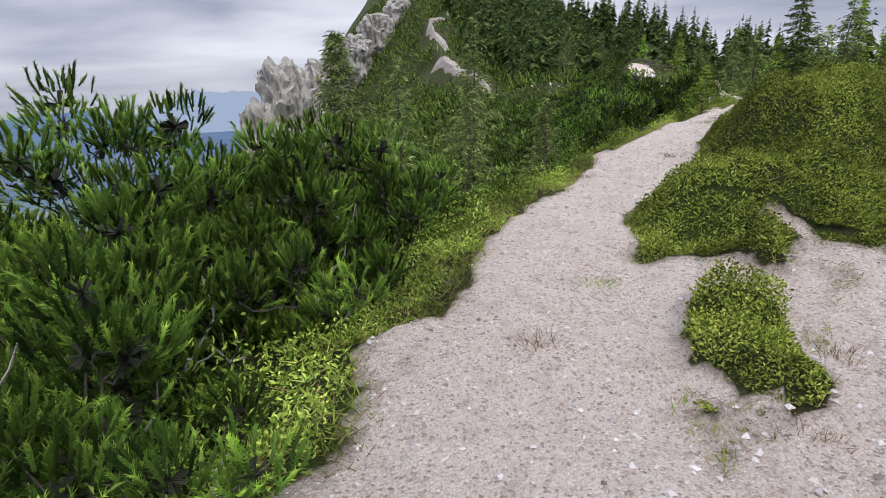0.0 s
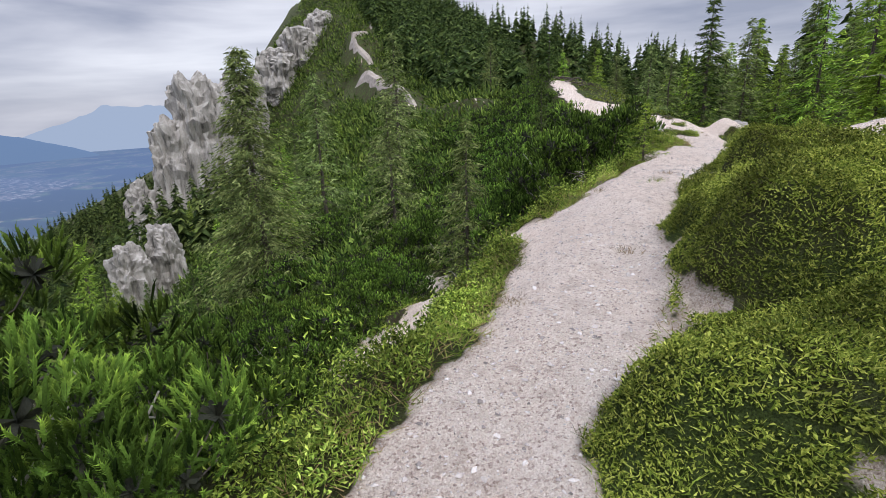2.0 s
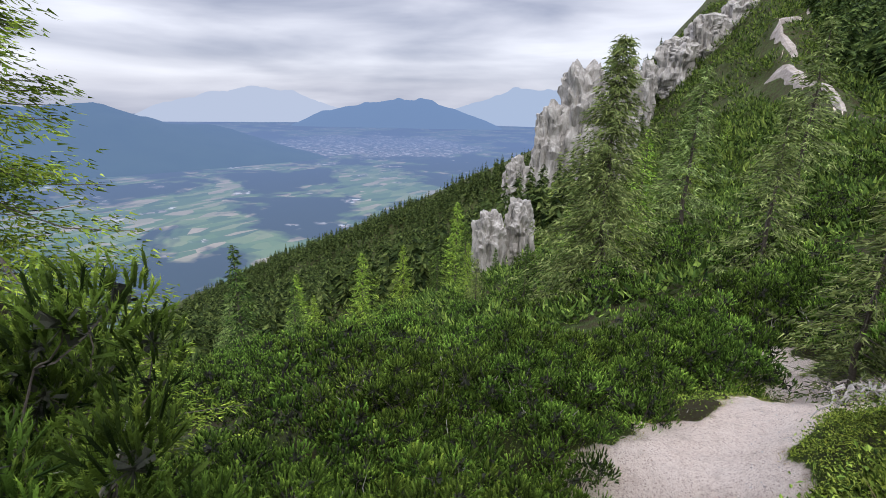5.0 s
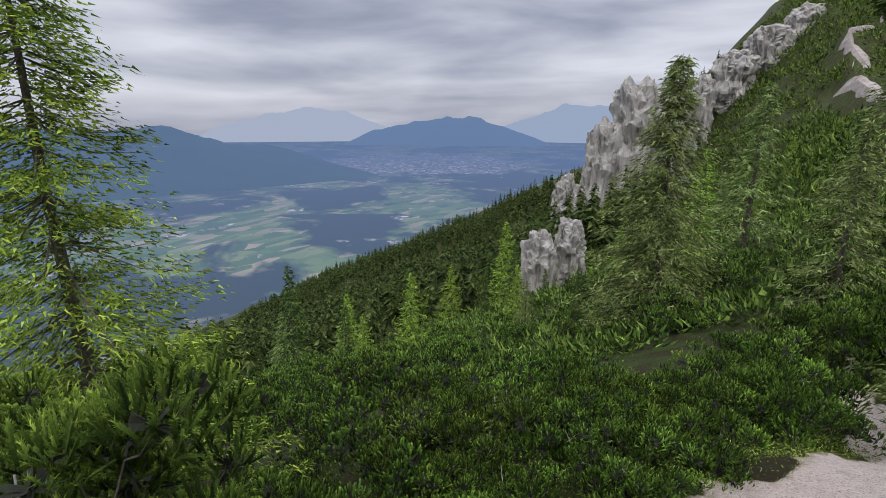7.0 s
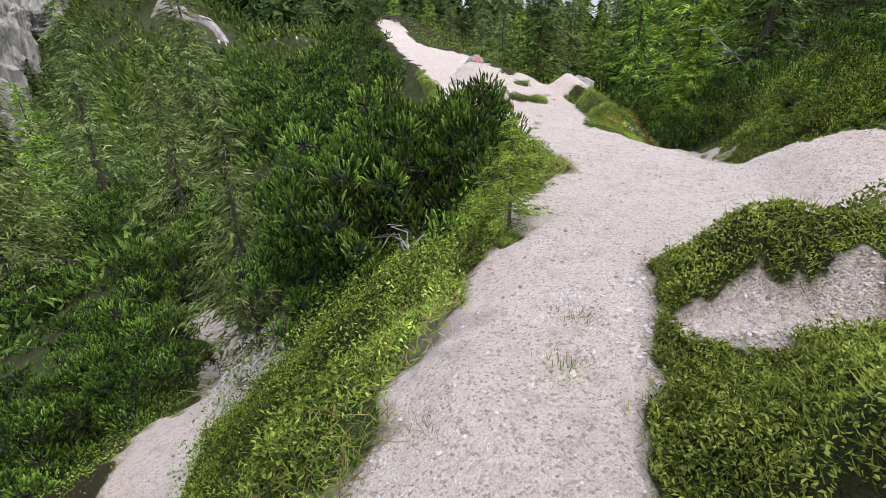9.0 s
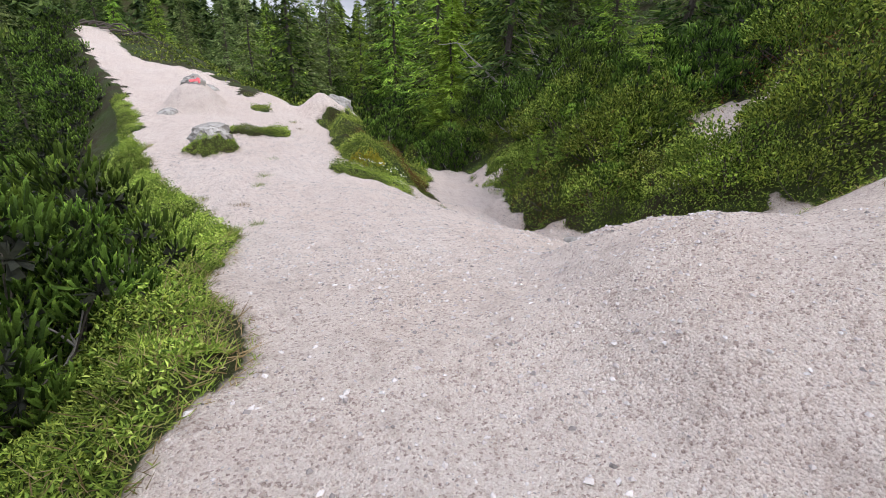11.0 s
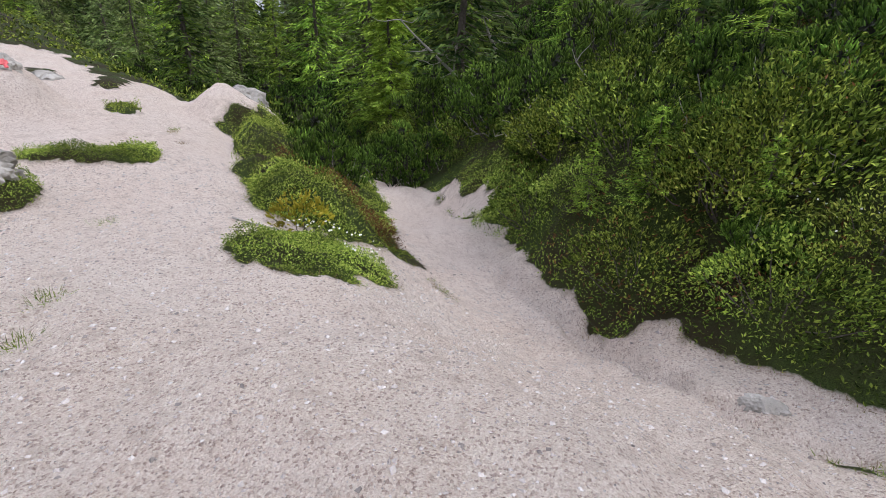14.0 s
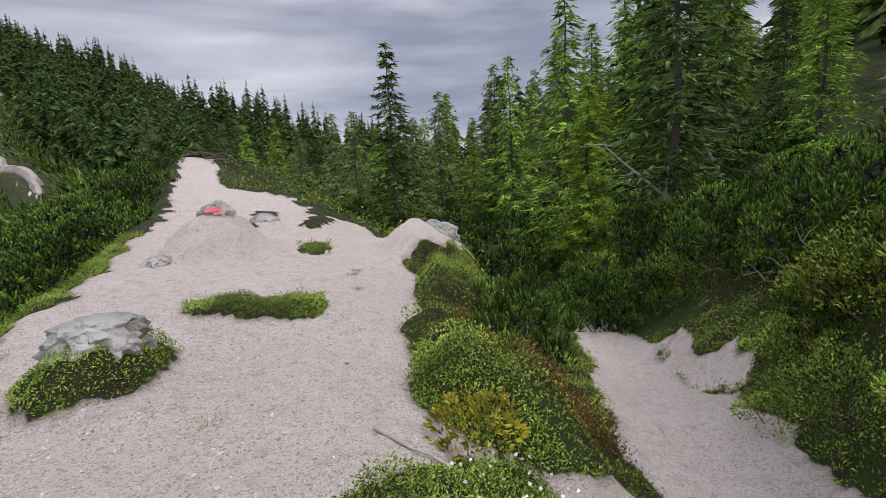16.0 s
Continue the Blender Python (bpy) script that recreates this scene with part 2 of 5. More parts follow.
def earth(px, py):
    px, py = np.asarray(px, float), np.asarray(py, float)
    e = np.zeros(px.shape)
    w = fbm(px, py, 5.0, 77, 5) * .3
    for x, y, r in EARTH:
        e = np.maximum(e, 1 - sstep(r * .6, r * 1.1, np.hypot(px - x, py - y) + w))
    return e


def gz(x, y):
    return float(ground(np.array([x]), np.array([y]))[0][0])


def axis(lo, hi, step, far, grow=1.09):
    mid = list(np.arange(lo, hi, step))
    up, d, v = [], step, hi
    while v < far:
        up.append(v)
        d *= grow
        v += d
    dn, d, v = [], step, lo - step
    while v > -far:
        dn.append(v)
        d *= grow
        v -= d
    return np.array(dn[::-1] + mid + up)


def grid_mesh(name, gx, gy, z, veg=None):
    nx, ny = len(gx), len(gy)
    xx, yy = np.meshgrid(gx, gy)
    me = bpy.data.meshes.new(name)
    co = np.stack([xx.ravel(), yy.ravel(), z.ravel()], 1)
    i = (np.arange(ny - 1)[:, None] * nx + np.arange(nx - 1)[None, :]).ravel()
    quads = np.stack([i, i + 1, i + nx + 1, i + nx], 1)
    me.vertices.add(len(co))
    me.vertices.foreach_set("co", co.ravel())
    me.loops.add(quads.size)
    me.loops.foreach_set("vertex_index", quads.ravel())
    me.polygons.add(len(quads))
    me.polygons.foreach_set("loop_start", np.arange(0, quads.size, 4))
    me.polygons.foreach_set("use_smooth", np.ones(len(quads), bool))
    if veg is not None:
        a = me.attributes.new("cover", "FLOAT", "POINT")
        a.data.foreach_set("value", veg.ravel())
    me.update()
    me.validate()
    return me


def make_ground_material():
    m, t, b = material("limestone_gravel_and_turf")
    at = nd(t, "ShaderNodeAttribute")
    at.attribute_name = "cover"
    fine = noise_tex(t, 95, 5, .75)
    mid = noise_tex(t, 7, 5, .6)
    big = noise_tex(t, .8, 4, .6)
    tcn = nd(t, "ShaderNodeTexCoord")
    vor = setin(nd(t, "ShaderNodeTexVoronoi"), Scale=70.0)
    t.links.new(tcn.outputs["Object"], vor.inputs["Vector"])
    sv = nd(t, "ShaderNodeSeparateColor")
    t.links.new(vor.outputs["Color"], sv.inputs[0])
    stone = mix(t, .5, ramp(t, fine, [(.34, (.16, .12, .105)), (.47, (.68, .58, .52)), (.6, (.93, .85, .78))]), ramp(t, sv.outputs[0], [(.06, (.14, .10, .09)), (.2, (.62, .52, .46)), (.9, (.86, .77, .70))]))
    stone = mix(t, .6, stone, ramp(t, big, [(.3, (.56, .475, .43)), (.7, (.66, .60, .56))]), "OVERLAY")
    stone = mix(t, mth(t, "MULTIPLY", ramp(t, mid, [(.48, (0, 0, 0)), (.72, (1, 1, 1))]), .26), stone, (.44, .33, .27))
    soil = mix(t, fine, (.02, .016, .008), (.07, .06, .025))
    moss = mix(t, ramp(t, fine, [(.35, (0, 0, 0)), (.65, (1, 1, 1))]), (.018, .03, .007), (.08, .115, .024))
    turf = mix(t, ramp(t, big, [(.4, (0, 0, 0)), (.6, (1, 1, 1))]), soil, moss)
    f = mth(t, "ADD", at.outputs["Fac"], mth(t, "MULTIPLY", mth(t, "SUBTRACT", mid, .5), .7))
    f = ramp(t, f, [(.42, (0, 0, 0)), (.58, (1, 1, 1))])
    ring = ramp(t, mth(t, "ADD", at.outputs["Fac"], mth(t, "MULTIPLY", mth(t, "SUBTRACT", mid, .5), .9)), [(.05, (0, 0, 0)), (.4, (1, 1, 1))])
    stone = mix(t, mth(t, "MULTIPLY", ring, .38), stone, mix(t, fine, (.10, .07, .045), (.24, .18, .13)))
    ae = nd(t, "ShaderNodeAttribute")
    ae.attribute_name = "earth"
    bare_earth = mix(t, ramp(t, fine, [(.38, (0, 0, 0)), (.6, (1, 1, 1))]), (.22, .175, .155), mix(t, mid, (.30, .245, .22), (.60, .54, .51)))
    t.links.new(mix(t, mth(t, "MULTIPLY", ae.outputs["Fac"], .5), mix(t, f, stone, turf), bare_earth), b.inputs["Base Color"])
    b.inputs["Roughness"].default_value = .95
    b.inputs["Specular IOR Level"].default_value = .2
    h = mth(t, "ADD", mth(t, "MULTIPLY", vor.outputs["Distance"], -.9), mth(t, "ADD", fine, mid))
    bump(t, b, h, 1.0, .035)
    return m


GX, GY = axis(-3, 18, .09, 520, 1.06), axis(-1.5, 21, .09, 520, 1.05)
xx, yy = np.meshgrid(GX, GY)
zz, vv = ground(xx, yy)
GROUND_MAT = make_ground_material()
terrain = new("ground", grid_mesh("ground", GX, GY, zz, vv))
terrain.data.attributes.new("earth", "FLOAT", "POINT").data.foreach_set("value", earth(xx, yy).ravel())
terrain.data.materials.append(GROUND_MAT)
tagged(terrain, "pale limestone gravel ridge with overgrown flanks", "ground", kind="structure")


# ---------------------------------------------------------------- valley and far hills
def make_valley_material():
    m, t, b = material("hazy_valley_floor")
    ge = nd(t, "ShaderNodeNewGeometry")
    sep = nd(t, "ShaderNodeSeparateXYZ")
    t.links.new(ge.outputs["Position"], sep.inputs[0])
    tcn = nd(t, "ShaderNodeTexCoord")
    mpn = nd(t, "ShaderNodeMapping")
    mpn.inputs["Rotation"].default_value = (0, 0, .5)
    mpn.inputs["Scale"].default_value = (1, .45, 1)
    t.links.new(tcn.outputs["Object"], mpn.inputs["Vector"])
    vor = setin(nd(t, "ShaderNodeTexVoronoi"), Scale=.045)
    t.links.new(mpn.outputs["Vector"], vor.inputs["Vector"])
    sepc = nd(t, "ShaderNodeSeparateColor")
    t.links.new(vor.outputs["Color"], sepc.inputs[0])
    fields = ramp(t, sepc.outputs[0], [(.0, (.05, .10, .035)), (.45, (.10, .17, .05)), (.7, (.17, .22, .08)), (.85, (.27, .24, .15)), (1, (.36, .30, .20))])
    wood = ramp(t, noise_tex(t, .0034, 5, .6, dist=.4), [(.47, (0, 0, 0)), (.52, (1, 1, 1))])
    col = mix(t, wood, fields, (.012, .026, .02))
    vor2 = setin(nd(t, "ShaderNodeTexVoronoi"), Scale=.075)
    t.links.new(tcn.outputs["Object"], vor2.inputs["Vector"])
    sepd = nd(t, "ShaderNodeSeparateColor")
    t.links.new(vor2.outputs["Color"], sepd.inputs[0])
    roofs = ramp(t, sepd.outputs[1], [(.3, (.05, .08, .05)), (.55, (.24, .20, .18)), (.8, (.42, .36, .33)), (.95, (.7, .7, .7))])
    # town: a patch of roofs
    dx = mth(t, "MULTIPLY", mth(t, "ADD", sep.outputs[0], 1573.0), 1 / 560)
    dy = mth(t, "MULTIPLY", mth(t, "SUBTRACT", sep.outputs[1], 1943.0), 1 / 480)
    r = mth(t, "ADD", mth(t, "MULTIPLY", dx, dx), mth(t, "MULTIPLY", dy, dy))
    r = mth(t, "ADD", r, mth(t, "MULTIPLY", mth(t, "SUBTRACT", noise_tex(t, .006, 4), .5), 2.2))
    town = ramp(t, r, [(.75, (1, 1, 1)), (1.0, (0, 0, 0))])
    scat = ramp(t, noise_tex(t, .008, 3), [(.62, (0, 0, 0)), (.66, (.8, .8, .8))])
    col = mix(t, mth(t, "MAXIMUM", town, scat), col, roofs)
    t.links.new(col, b.inputs["Base Color"])
    b.inputs["Roughness"].default_value = 1
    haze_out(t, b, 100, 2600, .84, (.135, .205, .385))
    return m


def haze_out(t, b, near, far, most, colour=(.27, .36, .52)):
    """Painted air haze: distance from the place fades a far backdrop into blue glow."""
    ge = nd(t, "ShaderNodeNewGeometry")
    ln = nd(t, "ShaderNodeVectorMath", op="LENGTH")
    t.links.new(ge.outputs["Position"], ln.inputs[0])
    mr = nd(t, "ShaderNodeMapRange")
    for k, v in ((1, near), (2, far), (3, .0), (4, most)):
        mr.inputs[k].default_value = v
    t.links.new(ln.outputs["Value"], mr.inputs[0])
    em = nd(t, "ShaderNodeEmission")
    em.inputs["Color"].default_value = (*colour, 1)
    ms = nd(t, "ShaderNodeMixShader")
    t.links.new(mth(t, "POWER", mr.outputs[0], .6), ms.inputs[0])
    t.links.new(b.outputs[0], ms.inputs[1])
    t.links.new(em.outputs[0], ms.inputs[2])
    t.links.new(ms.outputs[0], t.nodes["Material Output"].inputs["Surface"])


VZ = -255.0
vx, vy = np.linspace(-4600, 2400, 60), np.linspace(-2600, 4300, 60)
vxx, vyy = np.meshgrid(vx, vy)
valley = new("backdrop_valley", grid_mesh("backdrop_valley", vx, vy, np.full(vxx.shape, VZ)))
valley.data.materials.append(make_valley_material())
tagged(valley, "hazy valley floor with fields, woods and a town", "valley", kind="structure")


def far_hill(name, bearing, dist, length, width, height, turn, seed, haze, colour):
    n, k = 90, 24
    u, v = np.linspace(-1, 1, n), np.linspace(-1, 1, k)
    uu, vv2 = np.meshgrid(u, v)
    prof = (1 - np.abs(uu) ** 1.7) * (1 - np.abs(vv2) ** 1.25)
    z = VZ - 4 + height * np.clip(prof, 0, 1) * (1 + .13 * fbm(uu * 3, vv2 * 2, 1.3, seed, 4)) + height * .06 * fbm(uu * 9, vv2 * 4, 1.0, seed + 7, 3) * prof
    me = grid_mesh(name, u * length, v * width, z)
    ob = new(name, me)
    ob.matrix_world = pose(-dist * math.sin(radians(bearing)), dist * math.cos(radians(bearing)), 0, 0, 0, turn)
    m, t, b = material("hazy_" + name)
    t.links.new(mix(t, noise_tex(t, .01, 4), (.02, .04, .03), (.05, .08, .05)), b.inputs["Base Color"])
    b.inputs["Roughness"].default_value = 1
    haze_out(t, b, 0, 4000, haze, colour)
    me.materials.append(m)
    return tagged(ob, "blue hazy wooded hills beyond the valley", "mountain", kind="structure")


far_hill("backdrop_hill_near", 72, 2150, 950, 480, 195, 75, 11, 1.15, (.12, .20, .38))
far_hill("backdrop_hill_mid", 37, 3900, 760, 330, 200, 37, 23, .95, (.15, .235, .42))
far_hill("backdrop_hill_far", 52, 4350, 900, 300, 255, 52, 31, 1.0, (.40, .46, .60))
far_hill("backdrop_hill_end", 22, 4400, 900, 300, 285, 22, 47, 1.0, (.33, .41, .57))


# ---------------------------------------------------------------- plants: geometry kit
RNG = np.random.default_rng(7)


def unit(v):
    return v / (np.linalg.norm(v, axis=-1, keepdims=True) + 1e-9)


def tri_mesh(name, verts, mat, tone=None):
    """A mesh of loose triangles; verts is (n, 3, 3)."""
    v = np.asarray(verts, np.float32).reshape(-1, 3)
    me = bpy.data.meshes.new(name)
    n = len(v) // 3
    me.vertices.add(len(v))
    me.vertices.foreach_set("co", v.ravel())
    me.loops.add(3 * n)
    me.loops.foreach_set("vertex_index", np.arange(3 * n))
    me.polygons.add(n)
    me.polygons.foreach_set("loop_start", np.arange(0, 3 * n, 3))
    if tone is not None:
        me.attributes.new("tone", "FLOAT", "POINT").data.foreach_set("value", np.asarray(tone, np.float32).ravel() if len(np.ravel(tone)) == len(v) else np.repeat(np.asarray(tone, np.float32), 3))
    me.update()
    me.materials.append(mat)
    return me


def perp(d):
    a = np.where(np.abs(d[..., 2:3]) < .9, np.array([0, 0, 1.0]), np.array([1.0, 0, 0]))
    u = unit(np.cross(d, a))
    return u, np.cross(d, u)


def blades(base, way, length, width):
    """A thin pointed triangle for each base and way."""
    u, w = perp(way)
    a = RNG.uniform(0, 6.28, (len(base), 1))
    s = (u * np.cos(a) + w * np.sin(a)) * np.reshape(width, (-1, 1)) * .5
    return np.stack([base - s, base + s, base + way * np.reshape(length, (-1, 1))], 1)


def leaves(base, way, length, width):
    """A diamond leaf of two triangles for each base and way."""
    u, w = perp(way)
    a = RNG.uniform(0, 6.28, (len(base), 1))
    s = (u * np.cos(a) + w * np.sin(a)) * np.reshape(width, (-1, 1)) * .5
    n = np.cross(way, unit(s))
    tip, mid = base + way * np.reshape(length, (-1, 1)), base + way * np.reshape(length, (-1, 1)) * .5 + n * np.reshape(length, (-1, 1)) * .12
    return np.concatenate([np.stack([base, mid + s, tip], 1), np.stack([base, tip, mid - s], 1)])


def brushes(base, way, length, count, needle, width, spread=.5):
    """Shoots set round with needles, like a bottle brush; also how far up its shoot each needle sits."""
    n = len(base)
    u, w = perp(way)
    t = RNG.uniform(.0, 1, (n, count)) ** .8
    a = RNG.uniform(0, 6.28, (n, count))
    out = u[:, None] * np.cos(a)[..., None] + w[:, None] * np.sin(a)[..., None]
    d = unit(way[:, None] * (.45 + .6 * t[..., None]) + out * spread)
    b = base[:, None] + way[:, None] * (t * np.reshape(length, (-1, 1)))[..., None]
    ln = needle * RNG.uniform(.8, 1.15, (n, count))
    return blades(b.reshape(-1, 3), d.reshape(-1, 3), ln.ravel(), np.full(n * count, width)), t.ravel()


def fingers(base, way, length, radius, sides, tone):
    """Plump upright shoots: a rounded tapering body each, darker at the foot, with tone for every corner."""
    n = len(base)
    u, w = perp(way)
    a = np.linspace(0, 2 * np.pi, sides, endpoint=False)[None, :, None] + RNG.uniform(0, 6.28, (n, 1, 1))
    ring = u[:, None] * np.cos(a) + w[:, None] * np.sin(a)
    ln, rad = np.reshape(length, (-1, 1, 1)), np.reshape(radius, (-1, 1, 1))
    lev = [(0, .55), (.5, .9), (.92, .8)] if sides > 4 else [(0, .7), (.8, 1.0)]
    rr = [base[:, None] + way[:, None] * ln * t + ring * rad * k * RNG.uniform(.8, 1.2, (n, sides, 1)) for t, k in lev]
    tip = np.broadcast_to(base[:, None] + way[:, None] * ln * 1.02, rr[0].shape)
    tris, tones = [], []
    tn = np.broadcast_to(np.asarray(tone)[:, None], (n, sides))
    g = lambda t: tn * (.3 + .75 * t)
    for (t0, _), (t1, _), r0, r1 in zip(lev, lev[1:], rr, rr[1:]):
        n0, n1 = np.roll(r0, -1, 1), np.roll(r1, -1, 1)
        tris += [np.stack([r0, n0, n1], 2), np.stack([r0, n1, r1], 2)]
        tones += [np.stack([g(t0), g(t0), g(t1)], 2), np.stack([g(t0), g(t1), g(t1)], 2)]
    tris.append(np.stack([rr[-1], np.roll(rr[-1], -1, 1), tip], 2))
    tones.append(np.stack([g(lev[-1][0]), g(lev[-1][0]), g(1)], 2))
    return np.concatenate([q.reshape(-1, 3, 3) for q in tris]), np.concatenate([q.reshape(-1, 3) for q in tones])


def tube(points, radii, sides=5):
    """Triangles of a tapered tube along a line of points."""
    p = np.asarray(points, float)
    d = unit(np.gradient(p, axis=0))
    u, w = perp(d)
    a = np.linspace(0, 2 * np.pi, sides, endpoint=False)
    ring = p[:, None] + (u[:, None] * np.cos(a)[None, :, None] + w[:, None] * np.sin(a)[None, :, None]) * np.asarray(radii)[:, None, None]
    nxt = np.roll(ring, -1, axis=1)
    q0, q1, q2, q3 = ring[:-1], nxt[:-1], nxt[1:], ring[1:]
    return np.concatenate([np.stack([q0, q1, q2], 2).reshape(-1, 3, 3), np.stack([q0, q2, q3], 2).reshape(-1, 3, 3)])


def leaf_material(name, dark, mid, light, through=.12, rough=.6, toned=False):
    m, t, b = material(name)
    ge = nd(t, "ShaderNodeNewGeometry")
    at = nd(t, "ShaderNodeAttribute")
    at.attribute_name = "tone"
    oi = nd(t, "ShaderNodeObjectInfo")
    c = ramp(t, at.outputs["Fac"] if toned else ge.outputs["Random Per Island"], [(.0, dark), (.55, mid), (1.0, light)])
    hsv = nd(t, "ShaderNodeHueSaturation")
    hsv.inputs["Hue"].default_value = .5
    t.links.new(c, hsv.inputs["Color"])
    v = mth(t, "ADD", mth(t, "MULTIPLY", oi.outputs["Random"], .4), .88)
    big = noise_tex(t, 1.3, 2, coord="Object")
    v = mth(t, "MULTIPLY", v, ramp(t, big, [(.36, (.55, .55, .55)), (.64, (1.5, 1.5, 1.5))]))
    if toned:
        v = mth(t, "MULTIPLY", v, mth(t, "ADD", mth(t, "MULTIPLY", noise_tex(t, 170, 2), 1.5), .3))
    t.links.new(v, hsv.inputs["Value"])
    t.links.new(mth(t, "ADD", mth(t, "MULTIPLY", oi.outputs["Random"], .025), .478), hsv.inputs["Hue"])
    t.links.new(hsv.outputs[0], b.inputs["Base Color"])
    b.inputs["Roughness"].default_value = rough
    b.inputs["Specular IOR Level"].default_value = .05
    tr = nd(t, "ShaderNodeBsdfTranslucent")
    t.links.new(hsv.outputs[0], tr.inputs["Color"])
    ms = nd(t, "ShaderNodeMixShader")
    ms.inputs[0].default_value = through
    t.links.new(b.outputs[0], ms.inputs[1])
    t.links.new(tr.outputs[0], ms.inputs[2])
    t.links.new(ms.outputs[0], t.nodes["Material Output"].inputs["Surface"])
    return m


def bark_material(name, a, c):
    m, t, b = material(name)
    n = noise_tex(t, 18, 5, .65)
    t.links.new(ramp(t, n, [(.3, a), (.7, c)]), b.inputs["Base Color"])
    b.inputs["Roughness"].default_value = .9
    bump(t, b, n, .6, .02)
    return m


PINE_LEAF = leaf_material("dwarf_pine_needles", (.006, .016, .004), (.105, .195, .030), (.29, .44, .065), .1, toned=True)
PINE_FAR = leaf_material("distant_scrub_needles", (.012, .026, .007), (.07, .12, .024), (.18, .25, .05))
LARCH_LEAF = leaf_material("larch_needles", (.07, .14, .022), (.17, .29, .04), (.33, .47, .065))
LARCH_GREY = leaf_material("weathered_larch_needles", (.07, .11, .035), (.14, .195, .06), (.25, .31, .11))
LARCH_BRIGHT = leaf_material("fresh_larch_needles", (.12, .20, .03), (.22, .34, .045), (.36, .48, .08), .3)
SPRUCE_LEAF = leaf_material("spruce_needles", (.010, .024, .007), (.06, .105, .026), (.14, .20, .045), .15)
WOOD_LEAF = leaf_material("distant_wood_needles", (.008, .018, .006), (.055, .092, .027), (.13, .18, .05), .15)
SHRUB_LEAF = leaf_material("shrub_leaves", (.010, .022, .005), (.115, .185, .03), (.32, .41, .065))
HEATH_LEAF = leaf_material("heath_leaves", (.022, .045, .008), (.17, .25, .04), (.40, .47, .10))
GRASS_LEAF = leaf_material("alpine_grass_blades", (.08, .13, .02), (.18, .26, .04), (.34, .38, .10), .4)
DRY_LEAF = leaf_material("dry_grass_blades", (.16, .12, .05), (.27, .21, .10), (.38, .31, .17), .3)
RUST_LEAF = leaf_material("rusty_heath_leaves", (.09, .05, .02), (.16, .09, .03), (.24, .15, .05))
YELLOW_LEAF = leaf_material("yellow_green_leaves", (.20, .22, .02), (.34, .34, .03), (.45, .42, .06))
DEAD_LEAF = leaf_material("dead_brown_needles", (.08, .05, .03), (.15, .09, .055), (.23, .16, .10))
BARK = bark_material("grey_brown_bark", (.045, .036, .028), (.12, .10, .082))
INNER_SHADE = bark_material("inner_shade_twigs", (.006, .009, .004), (.022, .024, .010))
BARK_PALE = bark_material("bleached_dead_wood", (.22, .20, .18), (.42, .39, .36))


def part(name, me, parent, label=""):
    ob = new(name, me)
    ob.parent = parent
    if label:
        ob["label"] = label
    return ob


def limb(p0, p1, sag, r0, r1, n=6, wob=.05):
    t = np.linspace(0, 1, n)[:, None]
    p = np.asarray(p0) * (1 - t) + np.asarray(p1) * t
    p[:, 2] += sag * np.sin(t[:, 0] * math.pi)
    p[1:-1] += RNG.normal(0, wob, (n - 2, 3))
    return p, np.linspace(r0, r1, n)


HIDE = pose(0, 0, -400)


